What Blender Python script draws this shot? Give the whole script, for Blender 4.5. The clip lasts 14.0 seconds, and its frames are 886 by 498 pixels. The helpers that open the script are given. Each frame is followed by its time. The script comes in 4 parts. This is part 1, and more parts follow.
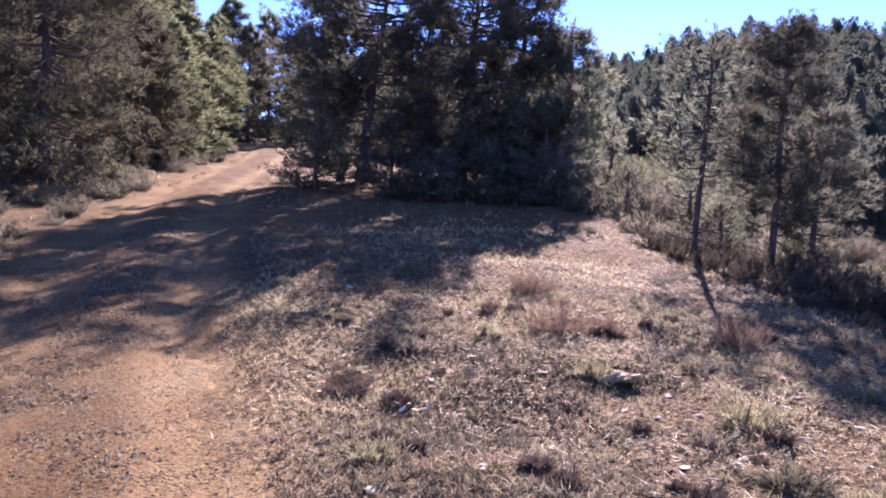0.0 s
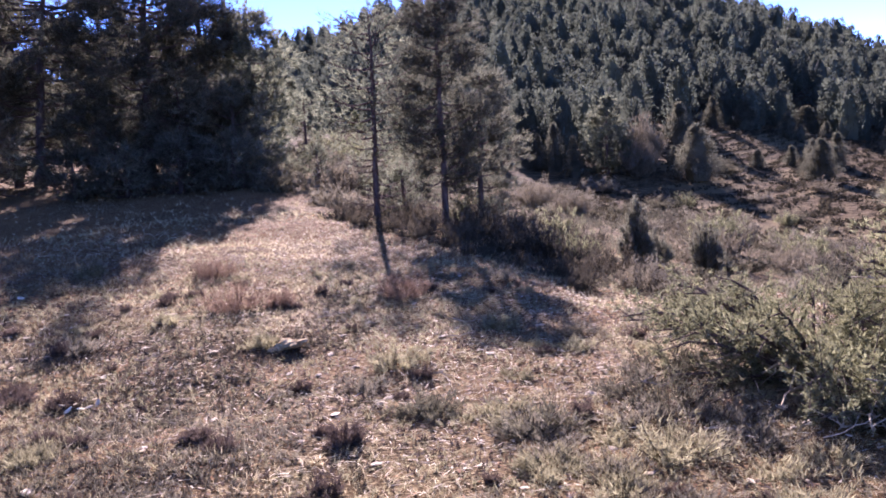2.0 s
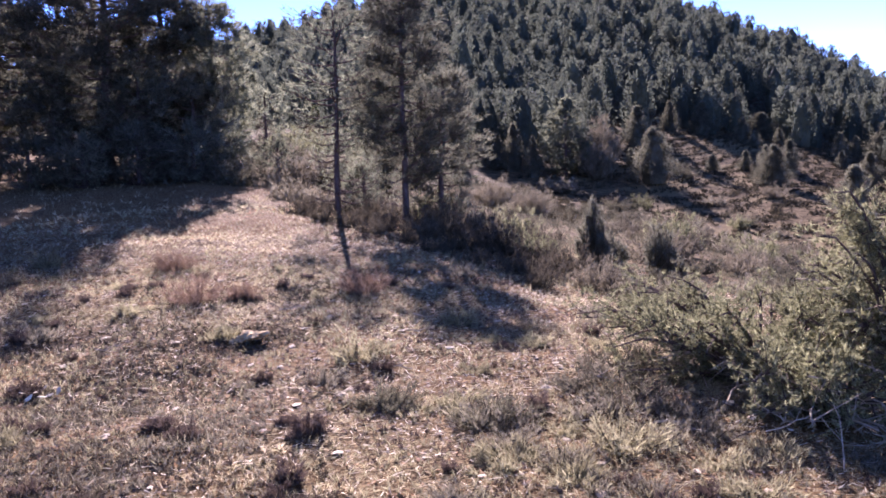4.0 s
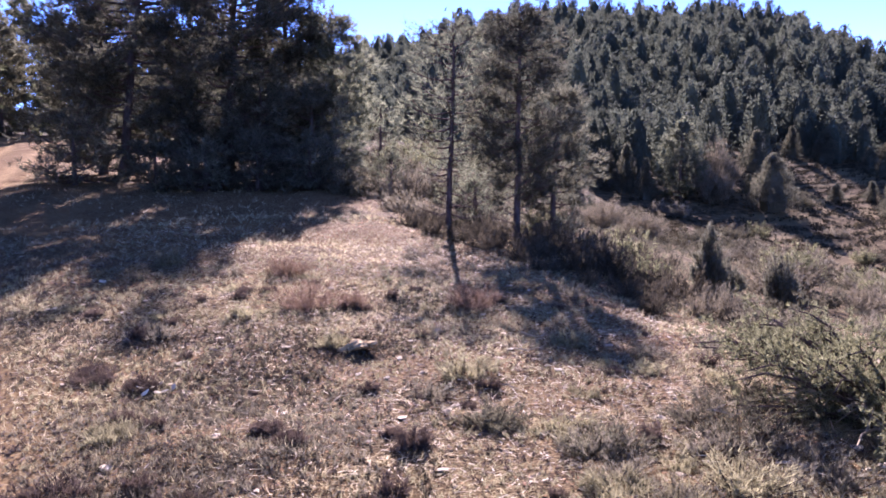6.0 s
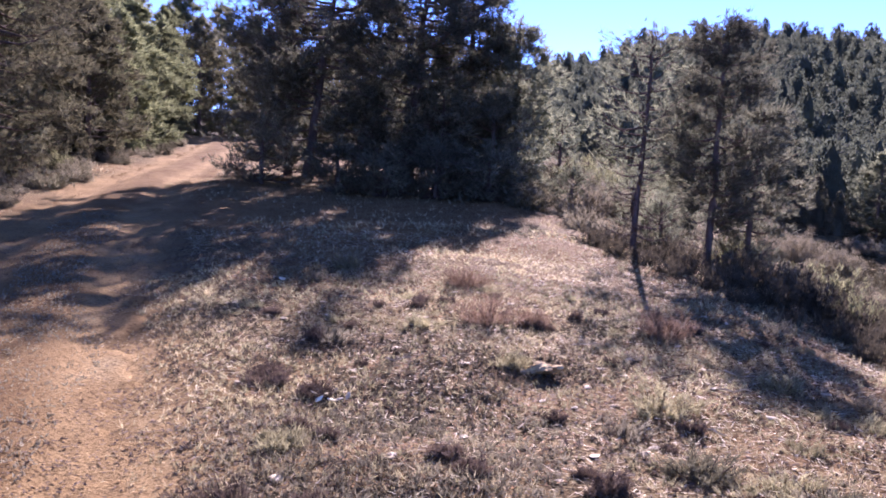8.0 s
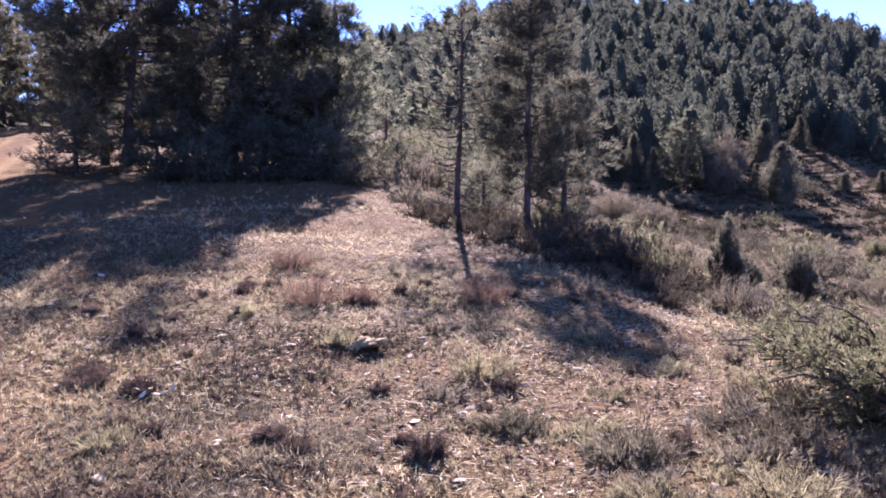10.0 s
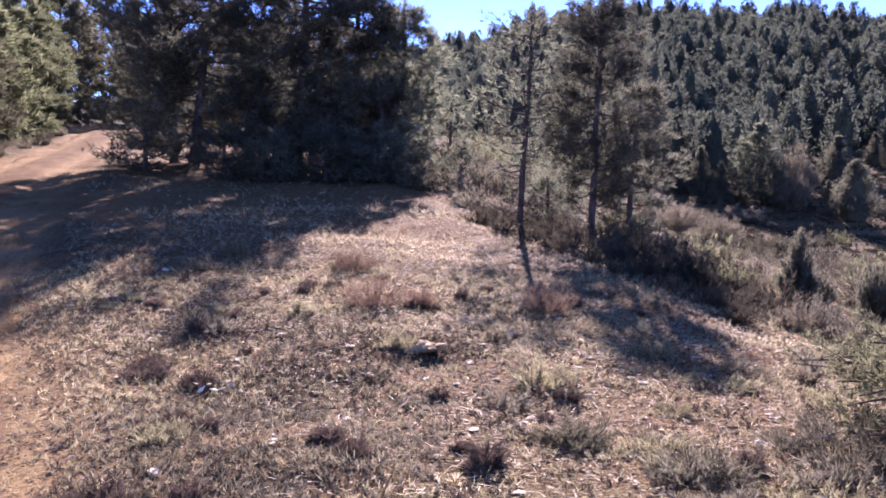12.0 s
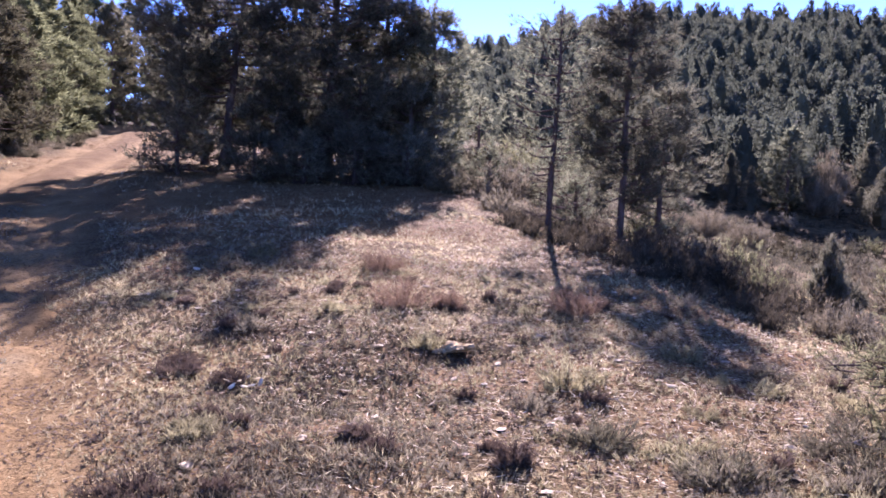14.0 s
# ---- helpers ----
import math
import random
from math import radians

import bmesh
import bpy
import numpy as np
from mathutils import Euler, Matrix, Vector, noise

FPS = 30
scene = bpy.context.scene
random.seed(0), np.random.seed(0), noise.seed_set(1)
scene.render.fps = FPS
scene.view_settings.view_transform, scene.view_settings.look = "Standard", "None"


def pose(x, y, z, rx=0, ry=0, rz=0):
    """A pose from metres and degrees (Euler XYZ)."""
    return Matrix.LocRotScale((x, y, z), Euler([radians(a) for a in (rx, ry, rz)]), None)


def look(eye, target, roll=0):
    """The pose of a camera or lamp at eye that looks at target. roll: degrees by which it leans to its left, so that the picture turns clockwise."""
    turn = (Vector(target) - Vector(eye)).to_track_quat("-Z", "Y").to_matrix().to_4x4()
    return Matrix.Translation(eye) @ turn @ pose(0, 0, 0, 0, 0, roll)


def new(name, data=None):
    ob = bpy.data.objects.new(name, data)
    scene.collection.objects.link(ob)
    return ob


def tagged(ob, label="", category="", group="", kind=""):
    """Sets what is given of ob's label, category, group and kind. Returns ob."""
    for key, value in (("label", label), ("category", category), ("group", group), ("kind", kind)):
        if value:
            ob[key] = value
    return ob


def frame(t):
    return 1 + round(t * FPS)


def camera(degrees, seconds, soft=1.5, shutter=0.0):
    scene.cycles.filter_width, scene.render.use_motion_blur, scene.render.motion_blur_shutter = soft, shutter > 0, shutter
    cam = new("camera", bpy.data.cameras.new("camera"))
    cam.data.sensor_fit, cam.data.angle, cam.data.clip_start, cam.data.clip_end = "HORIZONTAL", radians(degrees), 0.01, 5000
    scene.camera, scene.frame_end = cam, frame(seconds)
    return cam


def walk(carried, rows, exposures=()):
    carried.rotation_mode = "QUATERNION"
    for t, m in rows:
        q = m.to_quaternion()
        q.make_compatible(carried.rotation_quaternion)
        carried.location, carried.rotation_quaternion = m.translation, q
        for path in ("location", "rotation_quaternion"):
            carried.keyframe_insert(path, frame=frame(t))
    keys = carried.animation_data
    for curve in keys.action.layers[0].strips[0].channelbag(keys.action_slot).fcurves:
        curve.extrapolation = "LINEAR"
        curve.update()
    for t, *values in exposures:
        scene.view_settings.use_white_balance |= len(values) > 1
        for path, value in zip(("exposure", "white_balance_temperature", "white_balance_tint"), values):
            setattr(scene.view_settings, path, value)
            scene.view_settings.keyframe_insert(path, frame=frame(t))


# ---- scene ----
# ---- camera and its walk ----
cam = camera(52.0, 14.0, soft=1.7)
walk(cam, [
    (0.0, pose(-0.427, 0.348, 1.615, 83.79, -1.50, 8.94)),
    (0.5, pose(-0.405, 0.265, 1.651, 83.50, 1.11, 4.73)),
    (1.0, pose(-0.330, 0.270, 1.643, 83.52, 3.83, 1.97)),
    (1.5, pose(-0.202, 0.371, 1.590, 83.94, 3.73, 0.20)),
    (2.0, pose(0.092, -0.077, 1.657, 81.88, 4.01, -8.88)),
    (2.2, pose(-0.000, -0.029, 1.705, 81.47, 2.69, -12.56)),
    (4.3, pose(0.047, -0.209, 1.645, 81.65, 2.46, -10.66)),
    (4.5, pose(0.006, -0.105, 1.595, 81.79, 2.23, -7.08)),
    (5.0, pose(0.000, -0.000, 1.550, 82.40, 0.59, -0.08)),
    (5.5, pose(-0.026, -0.018, 1.579, 83.49, 0.67, 1.23)),
    (6.0, pose(0.000, -0.110, 1.658, 82.80, 0.59, -4.41)),
    (6.5, pose(0.039, -0.026, 1.646, 82.21, 2.37, -10.77)),
    (7.0, pose(-0.088, 0.067, 1.628, 81.66, 1.49, -4.96)),
    (7.5, pose(-0.124, 0.240, 1.578, 82.26, -0.98, 2.73)),
    (7.8, pose(-0.092, 0.082, 1.668, 83.47, -2.03, 10.68)),
    (8.0, pose(-0.199, 0.389, 1.573, 83.73, -2.28, 6.32)),
    (8.5, pose(-0.154, 0.324, 1.595, 83.36, -1.95, 3.91)),
    (9.0, pose(-0.075, 0.347, 1.579, 83.23, -1.18, 1.50)),
    (9.2, pose(-0.025, 0.209, 1.636, 82.31, 0.80, -4.12)),
    (11.3, pose(-0.070, 0.253, 1.636, 82.16, 0.39, -3.79)),
    (11.5, pose(-0.076, 0.322, 1.606, 82.51, -0.46, -1.28)),
    (12.0, pose(-0.057, 0.326, 1.598, 82.67, -0.72, -0.18)),
    (12.5, pose(0.032, 0.097, 1.635, 82.22, 2.29, -12.14)),
    (13.0, pose(-0.039, 0.167, 1.611, 82.40, 1.98, -14.92)),
    (13.5, pose(-0.104, 0.097, 1.668, 82.43, 0.41, -4.76)),
    (14.0, pose(-0.072, 0.297, 1.581, 82.89, -1.09, 1.56)),
], exposures=((0.0, 2.35, 5400, 49), (14.0, 2.35, 5400, 49)))

# ---- light: low winter sun ahead of the camera, clear sky ----
SUN_AZ, SUN_EL = 4.3, 26.0
world = bpy.data.worlds.new("sky")
scene.world = world
world.use_nodes = True
wn = world.node_tree
sky = wn.nodes.new("ShaderNodeTexSky")
sky.sky_type, sky.sun_disc = "NISHITA", False
sky.sun_elevation, sky.sun_rotation = radians(SUN_EL), radians(SUN_AZ)
sky.altitude, sky.air_density, sky.dust_density, sky.ozone_density = 3000, 0.5, 0.03, 5.0
wn.nodes["Background"].inputs["Strength"].default_value = 0.086
wn.links.new(sky.outputs[0], wn.nodes["Background"].inputs["Color"])
sun = new("sun", bpy.data.lights.new("sun", "SUN"))
sun.data.energy, sun.data.angle, sun.data.color = 4.5, radians(0.55), (1.0, 0.91, 0.73)
toward = Vector((math.sin(radians(SUN_AZ)) * math.cos(radians(SUN_EL)), math.cos(radians(SUN_AZ)) * math.cos(radians(SUN_EL)), math.sin(radians(SUN_EL))))
sun.matrix_world = look(toward * 60, (0, 0, 0))


# ---- materials ----
def material(name, rough=0.9):
    m = bpy.data.materials.new(name)
    m.use_nodes = True
    nt = m.node_tree
    b = nt.nodes["Principled BSDF"]
    b.inputs["Roughness"].default_value = rough
    b.inputs["Specular IOR Level"].default_value = 0.03
    return m, nt, b


def ramp(nt, fac, stops):
    r = nt.nodes.new("ShaderNodeValToRGB")
    while len(r.color_ramp.elements) < len(stops):
        r.color_ramp.elements.new(0.5)
    for e, (p, c) in zip(r.color_ramp.elements, stops):
        e.position, e.color = p, (*c, 1)
    nt.links.new(fac, r.inputs["Fac"])
    return r.outputs["Color"]


def place(nt, scale=(1, 1, 1)):
    g = nt.nodes.new("ShaderNodeTexCoord")
    mp = nt.nodes.new("ShaderNodeMapping")
    mp.inputs["Scale"].default_value = scale
    nt.links.new(g.outputs["Object"], mp.inputs["Vector"])
    return mp.outputs["Vector"]


def noise_of(nt, vec, scale, detail=6.0, rough=0.6):
    n = nt.nodes.new("ShaderNodeTexNoise")
    n.inputs["Scale"].default_value, n.inputs["Detail"].default_value, n.inputs["Roughness"].default_value = scale, detail, rough
    nt.links.new(vec, n.inputs["Vector"])
    return n.outputs["Fac"]


def blend(nt, fac, a, b, how="MIX"):
    m = nt.nodes.new("ShaderNodeMix")
    m.data_type, m.blend_type = "RGBA", how
    for value, socket in ((fac, m.inputs[0]), (a, m.inputs[6]), (b, m.inputs[7])):
        if isinstance(value, (int, float)):
            socket.default_value = value
        elif isinstance(value, tuple):
            socket.default_value = (*value, 1)
        else:
            nt.links.new(value, socket)
    return m.outputs[2]


def bump(nt, b, fac, strength, distance):
    n = nt.nodes.new("ShaderNodeBump")
    n.inputs["Strength"].default_value, n.inputs["Distance"].default_value = strength, distance
    nt.links.new(fac, n.inputs["Height"])
    nt.links.new(n.outputs["Normal"], b.inputs["Normal"])


DIRT_TONES = ((0.3, (0.24, 0.155, 0.066)), (0.6, (0.33, 0.225, 0.10)), (0.8, (0.40, 0.305, 0.155)))


def dirt_colour(nt, v):
    """Packed orange dirt with dark crumbs; also the noise of its crumbs."""
    fine = noise_of(nt, v, 30, 8, 0.75)
    c = ramp(nt, noise_of(nt, v, 1.4, 6), DIRT_TONES)
    g = ramp(nt, fine, ((0.36, (0.5, 0.45, 0.42)), (0.52, (1, 1, 1))))
    crumbs = ramp(nt, noise_of(nt, v, 38, 2, 0.5), ((0.33, (0.4, 0.36, 0.33)), (0.41, (1, 1, 1))))
    return blend(nt, 0.9, blend(nt, 0.8, c, g, "MULTIPLY"), crumbs, "MULTIPLY"), fine


def ground_material():
    m, nt, b = material("dry_hillside_soil", 0.95)
    v = place(nt)
    big, mid, fine = noise_of(nt, v, 0.35, 4), noise_of(nt, v, 2.6, 7, 0.7), noise_of(nt, v, 45, 4, 0.8)
    streaks = noise_of(nt, place(nt, (0.35, 1.0, 1.0)), 70, 3, 0.7)
    soil = ramp(nt, mid, ((0.36, (0.165, 0.088, 0.0369)), (0.5, (0.252, 0.145, 0.0574)), (0.64, (0.32, 0.212, 0.0943))))
    straw = ramp(nt, streaks, ((0.41, (0.0388, 0.0269, 0.0139)), (0.48, (0.116, 0.0828, 0.0394)), (0.56, (0.233, 0.176, 0.082)), (0.66, (0.504, 0.435, 0.23))))
    crumbs = ramp(nt, fine, ((0.40, (0.35, 0.33, 0.31)), (0.5, (1, 1, 1))))
    cover = ramp(nt, big, ((0.38, (0.4, 0.4, 0.4)), (0.62, (0.9, 0.9, 0.9))))
    knoll = blend(nt, 0.85, blend(nt, cover, soil, straw), crumbs, "MULTIPLY")
    slope = ramp(nt, mid, ((0.38, (0.05, 0.037, 0.017)), (0.5, (0.095, 0.068, 0.031)), (0.62, (0.16, 0.118, 0.056))))
    steps = noise_of(nt, place(nt, (0.12, 0.12, 3.4)), 1.0, 2, 0.5)
    slope = blend(nt, ramp(nt, steps, ((0.5, (0, 0, 0)), (0.57, (0.8, 0.8, 0.8)))), slope, (0.17, 0.13, 0.06))
    at, far = nt.nodes.new("ShaderNodeAttribute"), nt.nodes.new("ShaderNodeAttribute")
    at.attribute_name, far.attribute_name = "bare", "scrubby"
    under = nt.nodes.new("ShaderNodeAttribute")
    under.attribute_name = "wooded"
    duff = ramp(nt, mid, ((0.4, (0.035, 0.03, 0.018)), (0.6, (0.085, 0.066, 0.038))))
    slope = blend(nt, under.outputs["Fac"], slope, duff)
    dirt = dirt_colour(nt, v)[0]
    nt.links.new(blend(nt, at.outputs["Fac"], blend(nt, far.outputs["Fac"], knoll, slope), dirt), b.inputs["Base Color"])
    bump(nt, b, fine, 1.0, 0.03)
    return m


def dirt_material():
    m, nt, b = material("orange_dirt", 0.95)
    v = place(nt)
    c, fine = dirt_colour(nt, v)
    worn = nt.nodes.new("ShaderNodeAttribute")
    worn.attribute_name = "packed"
    loose = blend(nt, 1.0, c, (0.62, 0.58, 0.56), "MULTIPLY")
    c = blend(nt, worn.outputs["Fac"], loose, c)
    nt.links.new(c, b.inputs["Base Color"])
    bump(nt, b, fine, 1.0, 0.03)
    return m


def leaf_material(name, dark, light, through_leaf=0.35, rough=0.7):
    m, nt, b = material(name, rough)
    geo = nt.nodes.new("ShaderNodeNewGeometry")
    info = nt.nodes.new("ShaderNodeObjectInfo")
    base = ramp(nt, geo.outputs["Random Per Island"], ((0.0, dark), (1.0, light)))
    hue = nt.nodes.new("ShaderNodeHueSaturation")
    mr = nt.nodes.new("ShaderNodeMapRange")
    mr.inputs["To Min"].default_value, mr.inputs["To Max"].default_value = 0.75, 1.25
    nt.links.new(info.outputs["Random"], mr.inputs["Value"])
    nt.links.new(mr.outputs["Result"], hue.inputs["Value"])
    patch = ramp(nt, noise_of(nt, place(nt), 0.45, 2), ((0.38, (0.72, 0.72, 0.72)), (0.62, (1.2, 1.2, 1.15))))
    nt.links.new(blend(nt, 1.0, base, patch, "MULTIPLY"), hue.inputs["Color"])
    nt.links.new(hue.outputs["Color"], b.inputs["Base Color"])
    if through_leaf:
        t = nt.nodes.new("ShaderNodeBsdfTranslucent")
        mix = nt.nodes.new("ShaderNodeMixShader")
        mix.inputs[0].default_value = through_leaf
        nt.links.new(hue.outputs["Color"], t.inputs["Color"])
        nt.links.new(b.outputs[0], mix.inputs[1])
        nt.links.new(t.outputs[0], mix.inputs[2])
        nt.links.new(mix.outputs[0], nt.nodes["Material Output"].inputs["Surface"])
    return m


def bark_material(name, dark, light):
    m, nt, b = material(name, 0.95)
    v = place(nt, (1, 1, 0.25))
    f = noise_of(nt, v, 22, 6, 0.7)
    nt.links.new(ramp(nt, f, ((0.3, dark), (0.7, light))), b.inputs["Base Color"])
    bump(nt, b, f, 0.9, 0.02)
    return m


def stone_material(name, dark, light, scale=18):
    m, nt, b = material(name, 0.9)
    v = place(nt)
    f = noise_of(nt, v, scale, 7, 0.65)
    info = nt.nodes.new("ShaderNodeObjectInfo")
    tone = ramp(nt, info.outputs["Random"], ((0, (0.7, 0.66, 0.6)), (1, (1, 1, 1))))
    nt.links.new(blend(nt, 1.0, ramp(nt, f, ((0.3, dark), (0.7, light))), tone, "MULTIPLY"), b.inputs["Base Color"])
    bump(nt, b, f, 0.7, 0.01)
    return m


GROUND = ground_material()
DIRT = dirt_material()
NEEDLES = leaf_material("pine_needles", (0.072, 0.073, 0.048), (0.22, 0.215, 0.142), 0.58)
# brighter copy of the pine needles, sunlight put into its colour
NEEDLES_SUNLIT = leaf_material("sunlit_pine_needles", (0.10, 0.108, 0.068), (0.27, 0.275, 0.17), 0.6)
NEEDLES_OLIVE = leaf_material("olive_needles", (0.06, 0.058, 0.034), (0.2, 0.186, 0.108), 0.45)
NEEDLES_GREEN = leaf_material("olive_green_needles", (0.075, 0.082, 0.04), (0.225, 0.235, 0.118), 0.55)
JUNIPER = leaf_material("juniper_sprays", (0.085, 0.085, 0.042), (0.36, 0.35, 0.18), 0.5)
WOODS = leaf_material("distant_needles", (0.085, 0.096, 0.066), (0.15, 0.163, 0.112), 0.5)
SLOPE_TREE = leaf_material("grey_green_sprays", (0.075, 0.075, 0.05), (0.20, 0.19, 0.125), 0.5)
SCRUB = leaf_material("grey_green_scrub", (0.065, 0.06, 0.037), (0.195, 0.178, 0.11), 0.45)
GREYSCRUB = leaf_material("grey_dry_scrub", (0.12, 0.102, 0.068), (0.32, 0.285, 0.19), 0.45)
GREYTWIG = leaf_material("grey_brown_bare_twigs", (0.13, 0.108, 0.068), (0.29, 0.25, 0.165), 0.4)
STRAW = leaf_material("dry_straw", (0.23, 0.18, 0.095), (0.70, 0.60, 0.355), 0.5)
GREYGRASS = leaf_material("grey_dry_herbs", (0.165, 0.145, 0.0779), (0.436, 0.393, 0.217), 0.5)
REDTWIG = leaf_material("reddish_dead_twigs", (0.135, 0.088, 0.055), (0.30, 0.205, 0.135), 0.4)
DARKHERB = leaf_material("dark_low_herbs", (0.06, 0.042, 0.032), (0.19, 0.14, 0.10), 0.3)
SLOPE_TUFT = leaf_material("brown_slope_tussock", (0.045, 0.04, 0.024), (0.13, 0.108, 0.062), 0.25)
DARKSCRUB = leaf_material("dark_brown_scrub", (0.055, 0.047, 0.03), (0.16, 0.135, 0.088), 0.35)
CHIPS = leaf_material("pale_chips", (0.4, 0.31, 0.18), (0.82, 0.7, 0.47), 0.1)
RUSTY = leaf_material("rusty_litter", (0.17, 0.085, 0.035), (0.46, 0.27, 0.12), 0.2)
BARK = bark_material("pine_bark", (0.045, 0.033, 0.026), (0.17, 0.125, 0.095))
DEADWOOD = bark_material("bleached_dead_wood", (0.25, 0.195, 0.12), (0.58, 0.48, 0.32))
ROCK = stone_material("tan_rock", (0.32, 0.21, 0.09), (0.80, 0.63, 0.34))
PEBBLE = stone_material("white_pebble", (0.5, 0.4, 0.25), (0.84, 0.72, 0.5), 40)


# ---- terrain ----
def lattice(ix, iy, seed):
    h = np.sin(ix * 127.1 + iy * 311.7 + seed * 74.7) * 43758.5453
    return h - np.floor(h)


def rough_noise(x, y, size, seed=0):
    x, y = np.asarray(x, float) / size, np.asarray(y, float) / size
    ix, iy = np.floor(x), np.floor(y)
    fx, fy = x - ix, y - iy
    fx, fy = fx * fx * (3 - 2 * fx), fy * fy * (3 - 2 * fy)
    a, b = lattice(ix, iy, seed), lattice(ix + 1, iy, seed)
    c, d = lattice(ix, iy + 1, seed), lattice(ix + 1, iy + 1, seed)
    return (a * (1 - fx) + b * fx) * (1 - fy) + (c * (1 - fx) + d * fx) * fy - 0.5


def smooth(a, b, x):
    t = np.clip((np.asarray(x, float) - a) / (b - a), 0, 1)
    return t * t * (3 - 2 * t)


# the hill's crest as seen from the knoll: bearings and the angles at which it stands, in degrees
RIDGE_TURN = (-180, -60, -25, -12, -5, 0, 2.5, 6, 9.5, 14, 19, 24, 27, 29.3, 32.5, 35.7, 38.7, 42, 50, 70, 180)
RIDGE_RISE = (0, 0.5, 1.2, 2.0, 2.8, 4.0, 4.8, 5.6, 6.1, 6.1, 5.8, 5.1, 4.0, 2.9, 1.5, -0.1, -1.6, -2.3, -2.4, -1, 0)


def height(x, y):
    """The lie of the land: a knoll by the road, a gully on its far side and a wooded hill beyond."""
    x, y = np.asarray(x, float), np.asarray(y, float)
    r, th = np.hypot(x, y), np.degrees(np.arctan2(x, y))
    rise = 0.05 * np.log1p(np.exp(np.clip((y - 5) * 1.2, -40, 40))) / 1.2 * (1 - smooth(-1.5, 3.5, x - 0.02 * y))
    rise = np.where(y > 40, np.minimum(rise, 2.2), rise)
    bank = 0.10 * np.maximum(-x - 9 - 0.17 * np.maximum(y, 0), 0)
    fall = 0.27 * np.log1p(np.exp(np.clip((x - 2.4) * 2.0, -40, 40))) / 2.0
    near = np.minimum(rise, 2.2) + np.minimum(bank, 6) - np.minimum(fall, 5.0)
    el = np.interp(th, RIDGE_TURN, RIDGE_RISE)
    s = np.clip((r - 30) / 100, 0, 1)
    hill = -4.2 + (130 * np.tan(np.radians(el)) + 5.8) * s ** 1.3
    hill = np.maximum(np.where(r > 130, hill - (r - 130) * 0.10, hill), -4.5)
    k = 1.2
    return near + np.log1p(np.exp(np.clip((hill - near) * k, -40, 40))) / k


ROAD = ((1.7, -14), (-0.1, -5), (-1.3, -0.5), (-2.15, 2.2), (-3.1, 4.7), (-4.3, 7.2), (-6.0, 11.0), (-7.5, 15.2), (-8.75, 20), (-10.1, 26), (-11.8, 32.5), (-14.5, 39), (-19, 46))


def road_line():
    """Points along the middle of the road, half a foot apart."""
    p = np.array(ROAD, float)
    t = np.concatenate([[0], np.cumsum(np.hypot(*np.diff(p, axis=0).T))])
    u = np.arange(0, t[-1], 0.12)
    q = np.stack([np.interp(u, t, p[:, 0]), np.interp(u, t, p[:, 1])], 1)
    k = np.ones(25) / 25
    pad = np.pad(q, ((12, 12), (0, 0)), "edge")
    return np.stack([np.convolve(pad[:, i], k, "valid") for i in (0, 1)], 1)


LINE = road_line()


def from_road(x, y):
    """The distance from the road's middle, positive on its right side."""
    x, y = np.atleast_1d(np.asarray(x, float)), np.atleast_1d(np.asarray(y, float))
    pts = LINE[::3]
    best, side = np.full(x.shape, 1e9), np.zeros(x.shape)
    tang = np.gradient(pts, axis=0)
    for (px_, py_), (tx, ty) in zip(pts, tang):
        d = (x - px_) ** 2 + (y - py_) ** 2
        closer = d < best
        best = np.where(closer, d, best)
        side = np.where(closer, (x - px_) * ty - (y - py_) * tx, side)
    return np.sqrt(best) * np.sign(side)


def relief(x, y):
    r = np.hypot(x, y)
    return (rough_noise(x, y, 0.9, 1) * 0.09 + rough_noise(x, y, 0.23, 2) * 0.035) * (1 - smooth(12, 30, r)) + rough_noise(x, y, 5, 3) * 0.5 * smooth(14, 40, r) + rough_noise(x, y, 23, 4) * 3.0 * smooth(50, 120, r)


def land(x, y):
    """The ground's height with its small relief, and the bed cut for the road."""
    x, y = np.atleast_1d(np.asarray(x, float)), np.atleast_1d(np.asarray(y, float))
    c = np.abs(from_road(x, y))
    return height(x, y) + relief(x, y) * smooth(1.2, 2.2, c) - 0.06 * (1 - smooth(0.7, 1.5, c))


def mesh_of(name, verts, faces, mats, smooth_shade=False, which=None):
    me = bpy.data.meshes.new(name)
    verts, faces = np.asarray(verts, np.float32), np.asarray(faces, np.int32)
    n, k = faces.shape
    me.vertices.add(len(verts))
    me.vertices.foreach_set("co", verts.ravel())
    me.loops.add(n * k)
    me.loops.foreach_set("vertex_index", faces.ravel())
    me.polygons.add(n)
    me.polygons.foreach_set("loop_start", np.arange(0, n * k, k, dtype=np.int32))
    if which is not None:
        me.polygons.foreach_set("material_index", np.asarray(which, np.int32))
    me.polygons.foreach_set("use_smooth", np.full(n, smooth_shade))
    for m in mats if isinstance(mats, (list, tuple)) else [mats]:
        me.materials.append(m)
    me.update(calc_edges=True)
    me.validate()
    return me


def part(name, me, parent, label=""):
    ob = new(name, me)
    ob.parent = parent
    if name in ("woody_base", "foliage", "twiggy_top"):
        ob["kind"] = "stuff"
    return tagged(ob, label) if label else ob


